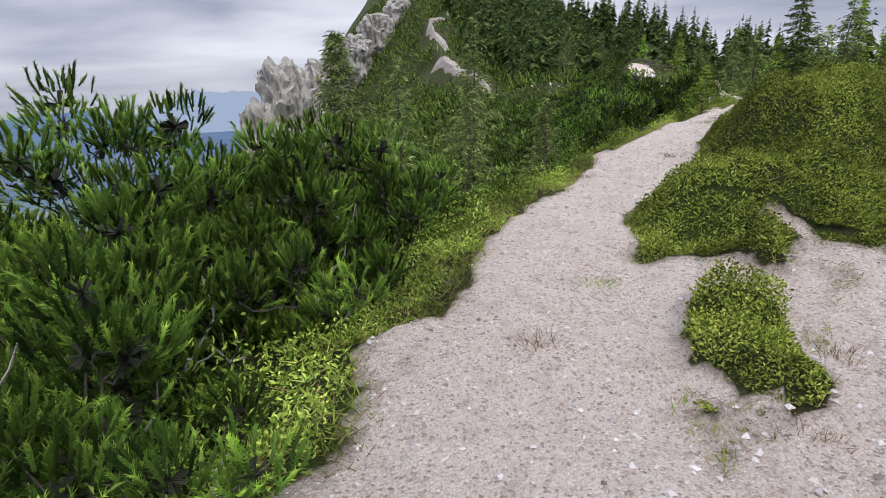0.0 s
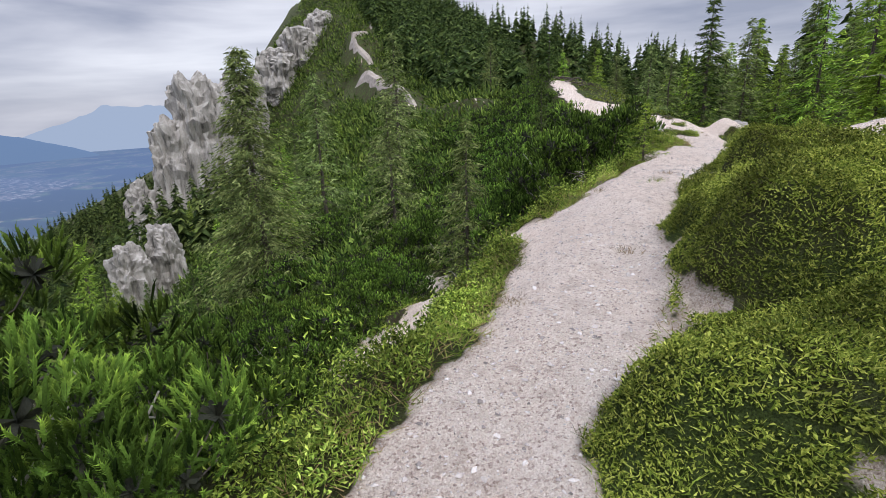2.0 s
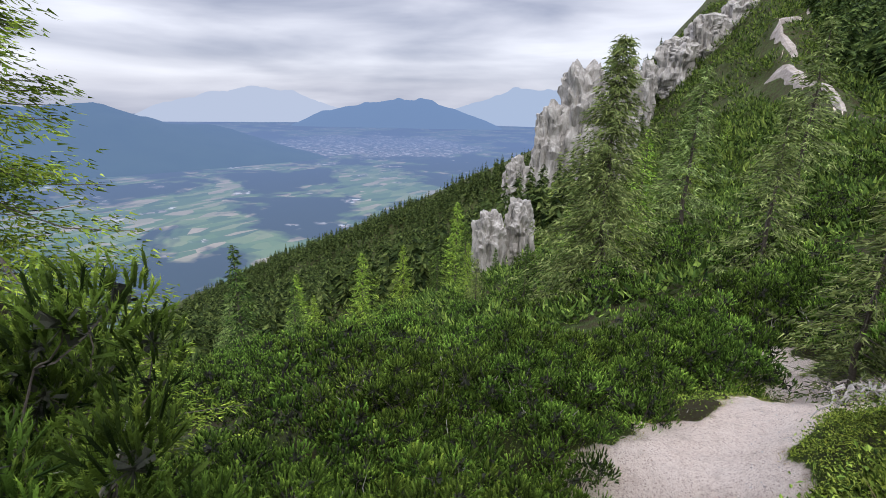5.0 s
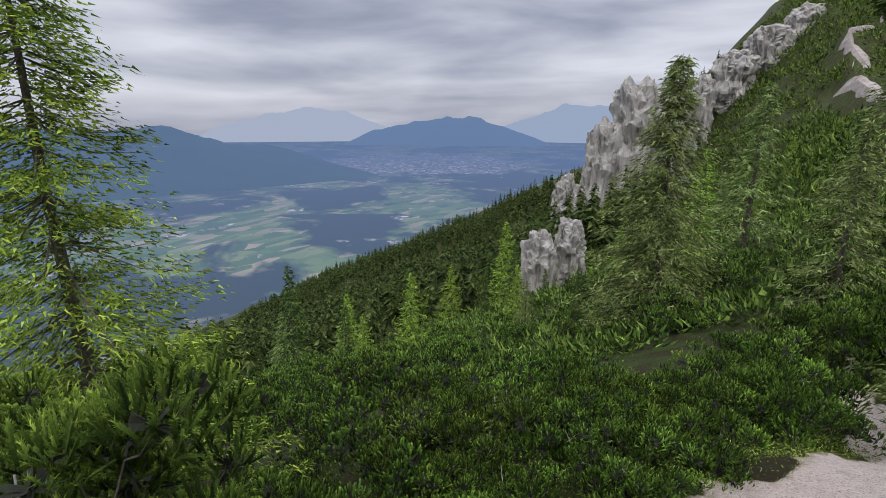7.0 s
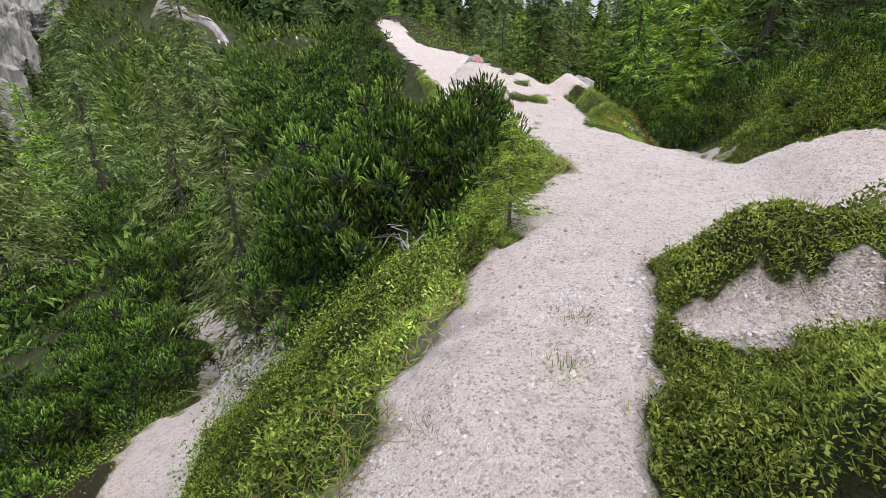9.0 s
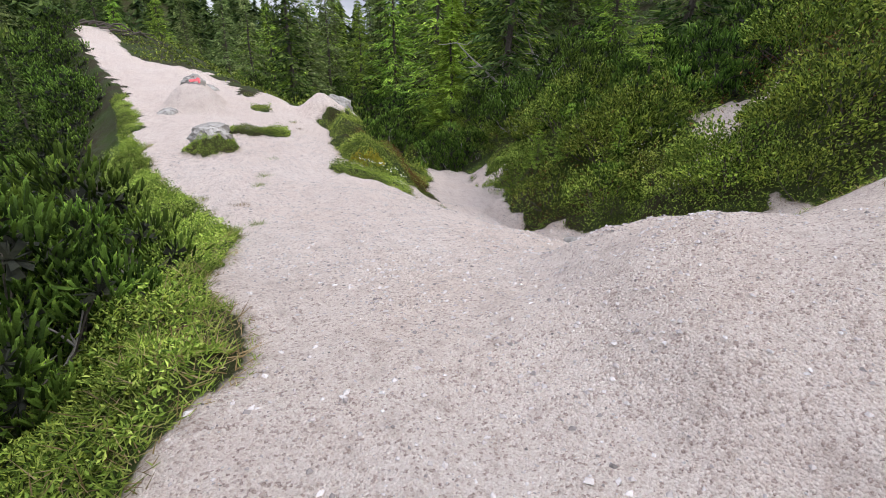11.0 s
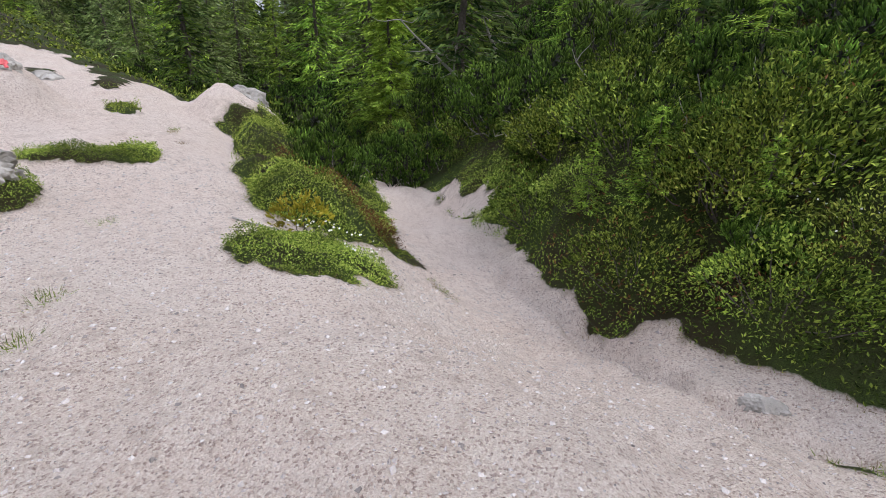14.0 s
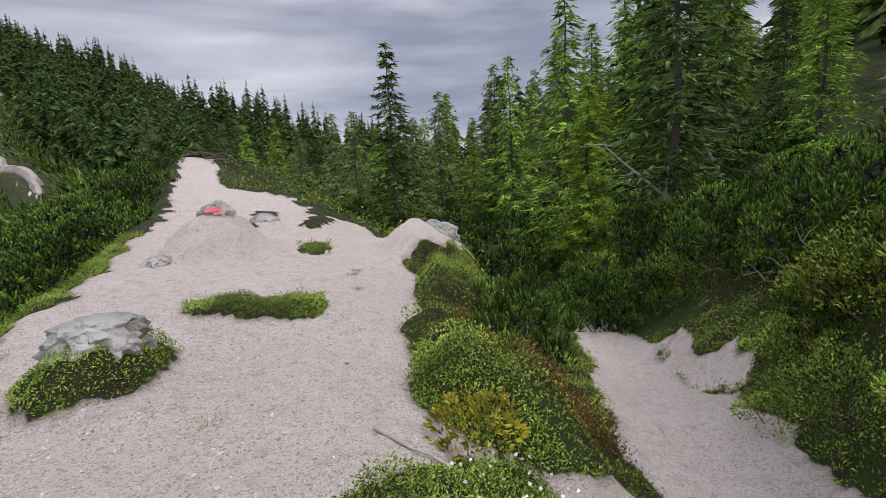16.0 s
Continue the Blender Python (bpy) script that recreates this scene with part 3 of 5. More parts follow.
def make_dwarf_pine(R, H, shoots, count, needle, width, dead=0, leaf=None, slen=(.10, .2), split=False, twigs=3, thin=False):
    """Low spreading mountain pine: limbs bowed outward and up, each end a dense tuft of short upright brushes round
    inner twigs painted near-black as shade.
    """
    root = new("dwarf_pine")
    wood, tips, limbs = [], [], []
    nl = max(9, int(10 + 7 * R))
    for k in range(nl):
        a = 6.283 * k / nl + RNG.uniform(-.3, .3)
        r = R * math.sqrt(RNG.uniform(.03, 1.0))
        hh = H * (1 - .62 * (r / R) ** 2) * RNG.uniform(.72, 1.05)
        end = np.array([r * math.cos(a), r * math.sin(a), hh])
        p, rad = limb((RNG.normal(0, .06), RNG.normal(0, .06), -.25), end * .93, -.18 * r, .014 * (.6 + .4 * R), .005, 7, .03)
        limbs.append(tube(p[::2] if thin else p, rad[::2] if thin else rad, 3 if thin else 5))
        for _ in range(twigs):
            q = p[RNG.integers(2, 7)]
            e = q + np.array([np.clip(RNG.normal(0, .26), -.36, .36) * R, np.clip(RNG.normal(0, .26), -.36, .36) * R, RNG.uniform(.0, .18) * H])
            pp, rr = limb(q, e, -.04, .007, .004, 5, .015)
            if not thin:
                wood.append(tube(pp, rr, 3))
            tips.append(e)
        tips.append(end)
    tips = np.array(tips)
    puff = .17 * math.sqrt(R) * RNG.uniform(.7, 1.35, len(tips)) * (1.35 if thin else 1.15)
    per = max(3, shoots // len(tips))
    d = unit(RNG.normal(0, 1, (len(tips), per, 3)) + np.array([0, 0, .45]))
    base = (tips[:, None] + d * (puff[:, None, None] * RNG.uniform(.55, 1, (len(tips), per, 1))) * np.array([1, 1, .75])).reshape(-1, 3)
    base[:, 2] = np.maximum(base[:, 2], .0)
    way = unit(d.reshape(-1, 3) * .55 + np.array([0, 0, .8]) + RNG.normal(0, .22, base.shape))
    ln = RNG.uniform(slen[0], slen[1], len(base))
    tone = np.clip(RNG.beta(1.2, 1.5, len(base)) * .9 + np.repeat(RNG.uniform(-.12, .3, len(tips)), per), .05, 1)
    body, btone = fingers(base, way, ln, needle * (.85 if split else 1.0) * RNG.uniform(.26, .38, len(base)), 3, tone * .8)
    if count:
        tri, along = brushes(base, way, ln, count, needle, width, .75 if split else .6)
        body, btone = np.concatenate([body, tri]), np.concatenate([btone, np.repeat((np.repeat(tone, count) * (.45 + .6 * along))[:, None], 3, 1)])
    if split:
        for lm in limbs:
            part("limb", tri_mesh("limb", lm, BARK), root)
    else:
        wood += limbs
    tagged(part("twig", tri_mesh("twig", np.concatenate(wood), BARK), root), kind="stuff")
    # filler blades as inner twigs, painted near-black for the shade between the shoots
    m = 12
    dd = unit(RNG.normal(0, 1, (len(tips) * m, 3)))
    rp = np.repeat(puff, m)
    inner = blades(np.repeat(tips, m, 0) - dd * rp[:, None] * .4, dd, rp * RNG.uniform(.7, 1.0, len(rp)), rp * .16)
    tagged(part("inner_twig", tri_mesh("inner_twig", inner, INNER_SHADE), root, "inner twigs coloured near-black for the shade inside the bush"), kind="stuff")
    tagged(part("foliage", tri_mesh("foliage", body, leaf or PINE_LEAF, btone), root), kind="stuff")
    for _ in range(dead):
        a, r = RNG.uniform(0, 6.28), R * RNG.uniform(.6, 1.05)
        p, rad = limb((0.3 * r * math.cos(a), .3 * r * math.sin(a), .05), (r * math.cos(a), r * math.sin(a), H * RNG.uniform(.25, .7)), -.08, .017, .006, 6, .035)
        dry = [tube(p, rad, 5)]
        for _ in range(3):
            q = p[RNG.integers(2, 5)]
            pp, rr = limb(q, q + RNG.normal(0, .13, 3) + np.array([0, 0, .09]), 0, .008, .003, 4, .012)
            dry.append(tube(pp, rr, 4))
        part("dead_branch", tri_mesh("dead_branch", np.concatenate(dry), BARK_PALE), root, "bleached dead branch")
    root.matrix_world = HIDE
    return root


def make_conifer(name, H, R, whorls, per, sub, leaf, blade, width, droop, bare=.06, ragged=.25, lean=0.0, bark=None, up=.0, power=.8):
    """Larch or spruce: tapered trunk, whorls of sagging boughs, each hung with sprays of needles."""
    root = new(name)
    trunk, rad = limb((0, 0, -.5), (lean * H, 0, H), 0, .012 * H + .03, .01, 9, .004 * H)
    wood = [tube(trunk, rad, 7)]
    bb, ww, ll = [], [], []
    for k in range(whorls):
        f = bare + (1 - bare) * (k + RNG.uniform(-.4, .4)) / whorls
        f = min(max(f, bare), .995)
        z = f * H
        cx = np.interp(z, trunk[:, 2], trunk[:, 0])
        cy = np.interp(z, trunk[:, 2], trunk[:, 1])
        reach = R * ((1 - f) ** power * (1 - .35 * math.exp(-((f - bare) / .08))) + .02)
        for j in range(per):
            a = RNG.uniform(0, 6.283)
            r = reach * (1 + RNG.normal(0, ragged))
            r = max(r, .08)
            dz = -droop * r + up * r * RNG.uniform(.5, 1.2)
            p, pr = limb((cx, cy, z), (cx + r * math.cos(a), cy + r * math.sin(a), z + dz), -.10 * r, .012 + .004 * r, .003, 5, .02 * r)
            if r > .45 and RNG.uniform() < .6:
                wood.append(tube(p[::2], pr[::2], 3))
            n = max(3, int(sub * (r / R + .25)))
            tt = RNG.uniform(.12, 1, n) ** .8
            q = np.stack([np.interp(tt * 4, range(5), p[:, i]) for i in range(3)], 1)
            side = np.array([-math.sin(a), math.cos(a), 0])
            q = q + side * (RNG.normal(0, .10, (n, 1)) * r * (1.15 - tt[:, None]) * 1.2) + RNG.normal(0, .03, (n, 3)) * R
            w = unit(np.array([math.cos(a), math.sin(a), 0]) * .7 + side * RNG.normal(0, .8, (n, 1)) + np.array([0, 0, -.25 - droop]) * RNG.uniform(.1, 1.3, (n, 1)) + np.array([0, 0, up]))
            bb.append(q), ww.append(w), ll.append(blade * RNG.uniform(.6, 1.3, n))
    bb, ww, ll = np.concatenate(bb), np.concatenate(ww), np.concatenate(ll)
    part("trunk", tri_mesh("trunk", np.concatenate(wood), bark or BARK), root)
    part("crown", tri_mesh("crown", blades(bb, ww, ll, width * RNG.uniform(.7, 1.3, len(bb))), leaf), root)
    root.matrix_world = HIDE
    return root


def make_shrub(name, R, H, n, leaf, llen, lwid, mat_wood=None):
    """Low leafy shrub: fine stems and a ragged dome of small leaves."""
    root = new(name)
    stems, bb, ww = [], [], []
    for k in range(max(8, int(16 * R))):
        a, r = RNG.uniform(0, 6.28), R * math.sqrt(RNG.uniform(0, 1))
        e = np.array([r * math.cos(a), r * math.sin(a), H * (1 - .5 * (r / R) ** 2) * RNG.uniform(.7, 1.1)])
        p, rad = limb((e[0] * .3, e[1] * .3, -.08), e, -.03, .009, .003, 5, .02)
        stems.append(tube(p, rad, 4))
    m = n
    a, r = RNG.uniform(0, 6.28, m), R * np.sqrt(RNG.uniform(0, 1, m))
    lump = 1 + .28 * np.sin(a * 3 + 1) + .2 * np.sin(a * 7 + r * 9)
    top = H * (1 - .62 * (r / R) ** 2.2) * lump
    z = top * (1 - .45 * RNG.uniform(0, 1, m) ** 2)
    bb = np.stack([r * np.cos(a), r * np.sin(a), z], 1)
    ww = unit(np.stack([np.cos(a) * r / R, np.sin(a) * r / R, np.full(m, .8)], 1) + RNG.normal(0, .5, (m, 3)))
    tagged(part("stem", tri_mesh("stem", np.concatenate(stems), mat_wood or BARK), root), kind="stuff")
    tagged(part("foliage", tri_mesh("foliage", leaves(bb, ww, llen * RNG.uniform(.6, 1.3, m), lwid * RNG.uniform(.7, 1.2, m)), leaf), root), kind="stuff")
    root.matrix_world = HIDE
    return root


def put(proto, x, y, s=1.0, sink=.05, turn=None, tilt=0.0, z=None):
    t = RNG.uniform(0, 360) if turn is None else turn
    zz0 = gz(x, y) if z is None else z
    ob = copy_thing(proto, pose(x, y, zz0 - sink, tilt * RNG.uniform(-1, 1), tilt * RNG.uniform(-1, 1), t) @ Matrix.Scale(s, 4))
    return ob


def discard(*protos):
    for p in protos:
        for o in (*p.children_recursive, p):
            bpy.data.objects.remove(o)


def open_ground(px, py):
    """How far a place lies from the trail's gravel edge, and on which side."""
    d, s, _, w = line_info(np.asarray(px, float), np.asarray(py, float), CREST)
    return d - w, s


# ---------------------------------------------------------------- dwarf pines
pine_near = [make_dwarf_pine(.95, 1.7, 2565, 30, .036, .0055, 4, split=True, slen=(.08, .16)), make_dwarf_pine(.75, 1.25, 1890, 30, .036, .0055, 4, split=True, slen=(.08, .16)), make_dwarf_pine(1.2, 2.0, 3375, 30, .036, .0055, 4, split=True, slen=(.08, .16))]
for p in pine_near:
    tagged(p, "dark green dwarf mountain pine bush with pale twigs", "bush", "dwarf pines beside the trail")
pine_mid = [make_dwarf_pine(1.1, 1.5, 1300, 0, .062, .016, 0, slen=(.07, .14), twigs=3, thin=True), make_dwarf_pine(.9, 1.15, 1000, 0, .062, .016, 0, slen=(.07, .14), twigs=3, thin=True), make_dwarf_pine(1.4, 1.7, 1700, 0, .066, .016, 0, slen=(.08, .15), twigs=3, thin=True)]
pine_rim = [make_dwarf_pine(1.1, 1.6, 3400, 5, .036, .010, 4, slen=(.06, .12)), make_dwarf_pine(.95, 1.2, 2500, 5, .036, .010, 3, slen=(.06, .12))]
for p in pine_mid + pine_rim:
    tagged(p, "dense dark green mountain pine bush on the slope", "bush", "mountain pine scrub")

for x, y, k, s in ((-1.25, 1.3, 1, .85), (-1.75, 2.3, 0, .9), (-1.1, 3.1, 1, 1.0), (-2.3, 3.5, 2, .95), (-.8, 4.0, 0, .8), (-3.1, 2.2, 2, .9), (-2.5, .8, 1, 1.0), (-1.5, .1, 1, .75),
                   (-3.8, 3.4, 0, 1.1), (-1.6, 4.7, 0, 1.0), (-.35, 5.0, 1, .7), (-2.9, 5.1, 2, .9), (-4.0, 1.0, 0, 1.0), (-4.9, 4.6, 2, .9), (-.7, 6.1, 1, .85), (-1.9, 6.3, 0, .8),
                   (-3.6, 6.6, 0, 1.0), (-1.1, 7.5, 1, .95), (-2.5, 8.0, 0, .8), (-2.1, 9.6, 0, .8), (-1.6, 11.0, 1, .9), (-1.4, -.9, 0, .8), (-4.6, 7.6, 0, .9), (-3.4, 9.4, 0, .9), (-1.2, 11.6, 0, .8), (-.5, 13.4, 0, .9), (-.15, 6.7, 1, .6), (-.3, 7.7, 1, .7), (-.5, 8.7, 1, .8), (-.5, 9.8, 1, .8), (.1, 11.5, 1, .8), (-.9, 10.5, 0, .8), (-1.0, 8.9, 1, .9), (-1.5, 8.6, 0, .8), (-.2, 8.2, 1, .6), (-3.0, 7.6, 0, .9), (-2.9, 10.6, 0, 1.0), (-1.9, 12.4, 0, 1.0), (-3.0, 12.6, 0, 1.1), (-4.4, 10.6, 0, 1.0)):
    put(pine_near[k] if y < 9 and x > -3.2 else pine_rim[0 if k != 1 else 1], x, y, s, .08)
# the large clump beyond the hollow
for x, y, k, s in ((5.0, 11.5, 0, .95), (5.55, 12.5, 0, .95), (5.6, 11.9, 1, .8), (5.9, 12.9, 1, .8), (6.1, 13.9, 0, .95), (4.5, 11.6, 1, .9), (4.6, 12.6, 0, 1.1), (5.4, 13.9, 0, 1.1), (4.0, 12.9, 0, .9), (4.4, 14.0, 0, 1.1), (4.2, 15.2, 1, 1.1), (4.9, 15.4, 0, 1.1),
                   (.9, 14.6, 0, 1.0), (4.0, 16.8, 1, 1.2), (6.0, 15.6, 1, 1.1), (1.0, 16.2, 0, 1.1), (6.3, 17.4, 0, 1.0), (5.6, 17.4, 0, 1.1), (.0, 14.0, 0, 1.0), (3.4, 18.4, 0, 1.2), (4.8, 18.8, 0, 1.2), (.3, 18.2, 0, 1.2), (1.6, 20.4, 0, 1.3), (3.2, 20.6, 0, 1.3)):
    put(pine_rim[k], x, y, s, .1)
# scrub down the flank
n = 0
for _ in range(4000):
    if n >= 125:
        break
    x, y = RNG.uniform(-24, 14), RNG.uniform(6, 46)
    off, side = open_ground([x], [y])
    off, side = float(off[0]), float(side[0])
    if side < 0 or off < (2.6 if y > 15 else 1.4) or off > 34 or RNG.uniform() > math.exp(-off / 22) + .12:
        continue
    if x > -3 and y < (21 if x < 6 else 16):
        continue
    put(pine_mid[n % 3], x, y, RNG.uniform(.75, 1.5), .1)
    n += 1


TRAIL_LOW = [(-2.2, 138), (3.5, 121), (8.1, 104), (8.6, 87)]
TRAIL_MID = [(3.0, 140), (.6, 150), (-2.7, 157), (0, 165), (4, 171)]
TRAIL_HIGH = [(4, 171), (2.6, 195), (3.9, 221), (-8, 240)]


def off_mountain_trail(x, y):
    """True where no trail winds up the mountain, nor just below it."""
    ok = np.ones(x.shape, bool)
    for line, w in ((TRAIL_LOW, 3.2), (TRAIL_MID, 2.4), (TRAIL_HIGH, 1.8)):
        for a, c in zip(line, line[1:]):
            ok &= (seg_d(x, y, a, c) > w) & (seg_d(x, y + 2.0, a, c) > w)
    return ok


def scrub_stuff(name, n, box, keep, size, leaf, label, tris=26):
    """Far scrub: many low uneven clumps of needle sprays in one mesh."""
    x, y = RNG.uniform(box[0], box[1], n), RNG.uniform(box[2], box[3], n)
    ok = keep(x, y) & off_mountain_trail(x, y)
    x, y = x[ok], y[ok]
    z = ground(x, y)[0]
    sz = RNG.uniform(size[0], size[1], len(x))
    d = unit(RNG.normal(0, 1, (len(x), tris, 3)) * np.array([1, 1, .7]) + np.array([0, 0, .55]))
    r = RNG.uniform(.45, 1, (len(x), tris, 1))
    base = np.stack([x, y, z + .1], 1)[:, None] + d * r * sz[:, None, None] * np.array([1, 1, .8])
    way = unit(d + np.array([0, 0, .5]) + RNG.normal(0, .35, d.shape))
    ln = (np.broadcast_to(sz[:, None], (len(x), tris)) * RNG.uniform(.25, .45, (len(x), tris))).ravel()
    ob = new(name, tri_mesh(name, blades(base.reshape(-1, 3), way.reshape(-1, 3), ln, ln * .38), leaf))
    return tagged(ob, label, "scrub", kind="stuff")


def on_flank(lo, hi):
    def keep(x, y):
        d, s = open_ground(x, y)
        return (s > 0) & (d > lo) & (d < hi)
    return keep


scrub_stuff("pine_scrub_slope", 8000, (-60, 16, 14, 130), lambda x, y: on_flank(1.5, 70)(x, y) & (np.hypot(x - 6, y - 10) > 20), (.7, 1.5), PINE_FAR, "dense mountain pine scrub covering the steep flank", 30)
scrub_stuff("pine_scrub_mountain", 8000, (-110, 40, 66, 260), lambda x, y: on_flank(-1, 100)(x, y) | (x < 30 + .0 * y), (1.5, 3.0), PINE_FAR, "dark green scrub on the mountain side", 28)

# ---------------------------------------------------------------- larches, spruces
larch_a = tagged(make_conifer("larch_tree", 10, 2.4, 46, 6, 19, LARCH_GREY, .34, .075, .28, .03, .3), "tall grey-green larch tree with drooping boughs", "tree", "larches on the slope")
larch_b = tagged(make_conifer("larch_tree", 10, 2.1, 44, 6, 18, LARCH_LEAF, .34, .08, .2, .04, .3), "feathery light green larch tree", "tree", "larches on the hillside")
larch_c = tagged(make_conifer("larch_tree", 10, 1.9, 40, 6, 18, LARCH_LEAF, .34, .08, .35, .10, .4, .03), "slender feathery larch tree", "tree", "larches on the hillside")
spruce = tagged(make_conifer("spruce_tree", 10, 1.7, 46, 7, 15, SPRUCE_LEAF, .32, .085, .35, .05, .2, 0, None, .1), "dark green spruce tree", "tree", "spruces in the wood")
young_larch = tagged(make_conifer("young_larch", 3, 1.05, 26, 5, 34, LARCH_LEAF, .14, .03, .12, .03, .35), "young bright green larch at the slope edge", "tree", "young larches")

hero = tagged(make_conifer("larch_tree", 5.2 - gz(-6.3, 33.6), 4.1, 74, 7, 50, LARCH_GREY, .34, .08, .34, .03, .28), "tall grey-green larch tree with drooping boughs", "tree", "larches on the slope")
hero.matrix_world = pose(-6.3, 33.6, gz(-6.3, 33.6), 0, 0, 40)
put(larch_a, -3.4, 44, 1.2, 0)
put(larch_b, -32, 60.8, 1.25, 0)
put(larch_a, 3.0, 46, 1.15, 0)
put(larch_a, 3.0, 15.0, .46, .1)
put(young_larch, 4.8, 9.62, .3, 0)
for _ in range(55):
    x, y = RNG.uniform(-70, 4), RNG.uniform(24, 110)
    off, side = open_ground([x], [y])
    if side[0] > 0 and off[0] > 8:
        put((larch_a, larch_b, spruce)[int(RNG.integers(0, 3))], x, y, RNG.uniform(.45, .95), .1)
near_larch = tagged(make_conifer("larch_tree", 10.8, 2.7, 64, 7, 110, LARCH_LEAF, .13, .032, .22, .05, .25, 0, None, .0), "feathery green larch standing beside the trail", "tree")
near_larch.matrix_world = pose(-7.9, 6.6, gz(-7.9, 6.6) - .1, 0, 0, 30)

# the wooded hillside beyond the gully
bright = tagged(make_conifer("larch_tree", 7.6, 1.6, 44, 6, 44, LARCH_BRIGHT, .26, .07, .15, .12, .3), "bright yellow-green larch tree at the edge of the wood", "tree")
bright.matrix_world = pose(27.6, 27.0, gz(27.6, 27.0), 0, 0, 10)
put(spruce, 57.3, 92.6, 1.45, 0)
put(larch_a, 64, 92.3, 1.5, 0)
n = 0
for _ in range(3000):
    if n >= 210:
        break
    x, y = RNG.uniform(16, 72), RNG.uniform(-14, 84)
    dg, sg, _, _ = line_info(np.array([x]), np.array([y]), GULLY)
    dcr = line_info(np.array([x]), np.array([y]), CREST)
    if (sg[0] > 0 and (dcr[1][0] > 0 or dcr[0][0] < 9 or y < 28)) or (sg[0] < 0 and (dg[0] < 3.0 or (y < 16 and dg[0] < 7))):
        continue
    put((larch_b, spruce, larch_c, spruce, larch_a)[int(RNG.integers(0, 5))], x, y, RNG.uniform(.65, 1.35), .1)
    n += 1


def wood_stuff(name, n, box, keep, size, label):
    """A far wood: pointed conifers of ragged whorls, in one mesh."""
    x, y = RNG.uniform(box[0], box[1], n), RNG.uniform(box[2], box[3], n)
    ok = keep(x, y)
    x, y = x[ok], y[ok]
    z = ground(x, y)[0]
    h = RNG.uniform(size[0], size[1], len(x))
    k = 90
    f = np.sort(RNG.uniform(.04, 1, (len(x), k)), 1)
    a = RNG.uniform(0, 6.283, (len(x), k))
    r = .23 * (1 - f) ** .8 * RNG.uniform(.7, 1.2, (len(x), k)) * h[:, None]
    way = unit(np.stack([np.cos(a), np.sin(a), np.full(a.shape, -.45)], 2))
    base = np.stack([x[:, None] + 0 * a, y[:, None] + 0 * a, z[:, None] + (f + .04) * h[:, None]], 2)
    tri = blades(base.reshape(-1, 3), way.reshape(-1, 3), (r * 1.15 + .15).ravel(), (r * .5 + .1).ravel())
    ob = new(name, tri_mesh(name, tri, WOOD_LEAF))
    return tagged(ob, label, "forest", kind="stuff")


def in_hollow(x, y):
    d, s, _, _ = line_info(x, y, CREST)
    return (s < 0) & (d > 7) & (np.hypot(x - 9, y - 13) > 72)


wood_stuff("conifer_wood_mountain", 3200, (-10, 190, 30, 250), in_hollow, (7, 13), "dark conifer wood covering the mountain side")
wood_stuff("conifer_wood_flank", 6500, (-330, -10, 15, 260), lambda x, y: on_flank(28, 420)(x, y) & (np.hypot(x - 1, y - 5) > 72), (6, 12), "conifers scattered down the steep flank")
wood_stuff("conifer_wood_hill", 700, (50, 190, -80, 110), lambda x, y: x + .3 * y > 60, (8, 15), "conifer wood on the hill")


# ---------------------------------------------------------------- crags, bare scars
def make_rock_material():
    m, t, b = material("weathered_limestone")
    tcn = nd(t, "ShaderNodeTexCoord")
    mpn = nd(t, "ShaderNodeMapping")
    mpn.inputs["Scale"].default_value = (1, 1, .3)
    t.links.new(tcn.outputs["Object"], mpn.inputs["Vector"])
    n1 = setin(nd(t, "ShaderNodeTexNoise"), Scale=.9, Detail=8.0, Roughness=.65)
    t.links.new(mpn.outputs["Vector"], n1.inputs["Vector"])
    n2 = noise_tex(t, 5, 6, .7)
    c = ramp(t, n1.outputs["Fac"], [(.34, (.10, .095, .085)), (.45, (.33, .31, .285)), (.7, (.54, .515, .485))])
    c = mix(t, .45, c, ramp(t, n2, [(.3, (.25, .24, .22)), (.7, (.58, .57, .55))]), "OVERLAY")
    t.links.new(c, b.inputs["Base Color"])
    b.inputs["Roughness"].default_value = .92
    bump(t, b, mth(t, "ADD", n1.outputs["Fac"], n2), .9, .12)
    return m


ROCK = make_rock_material()


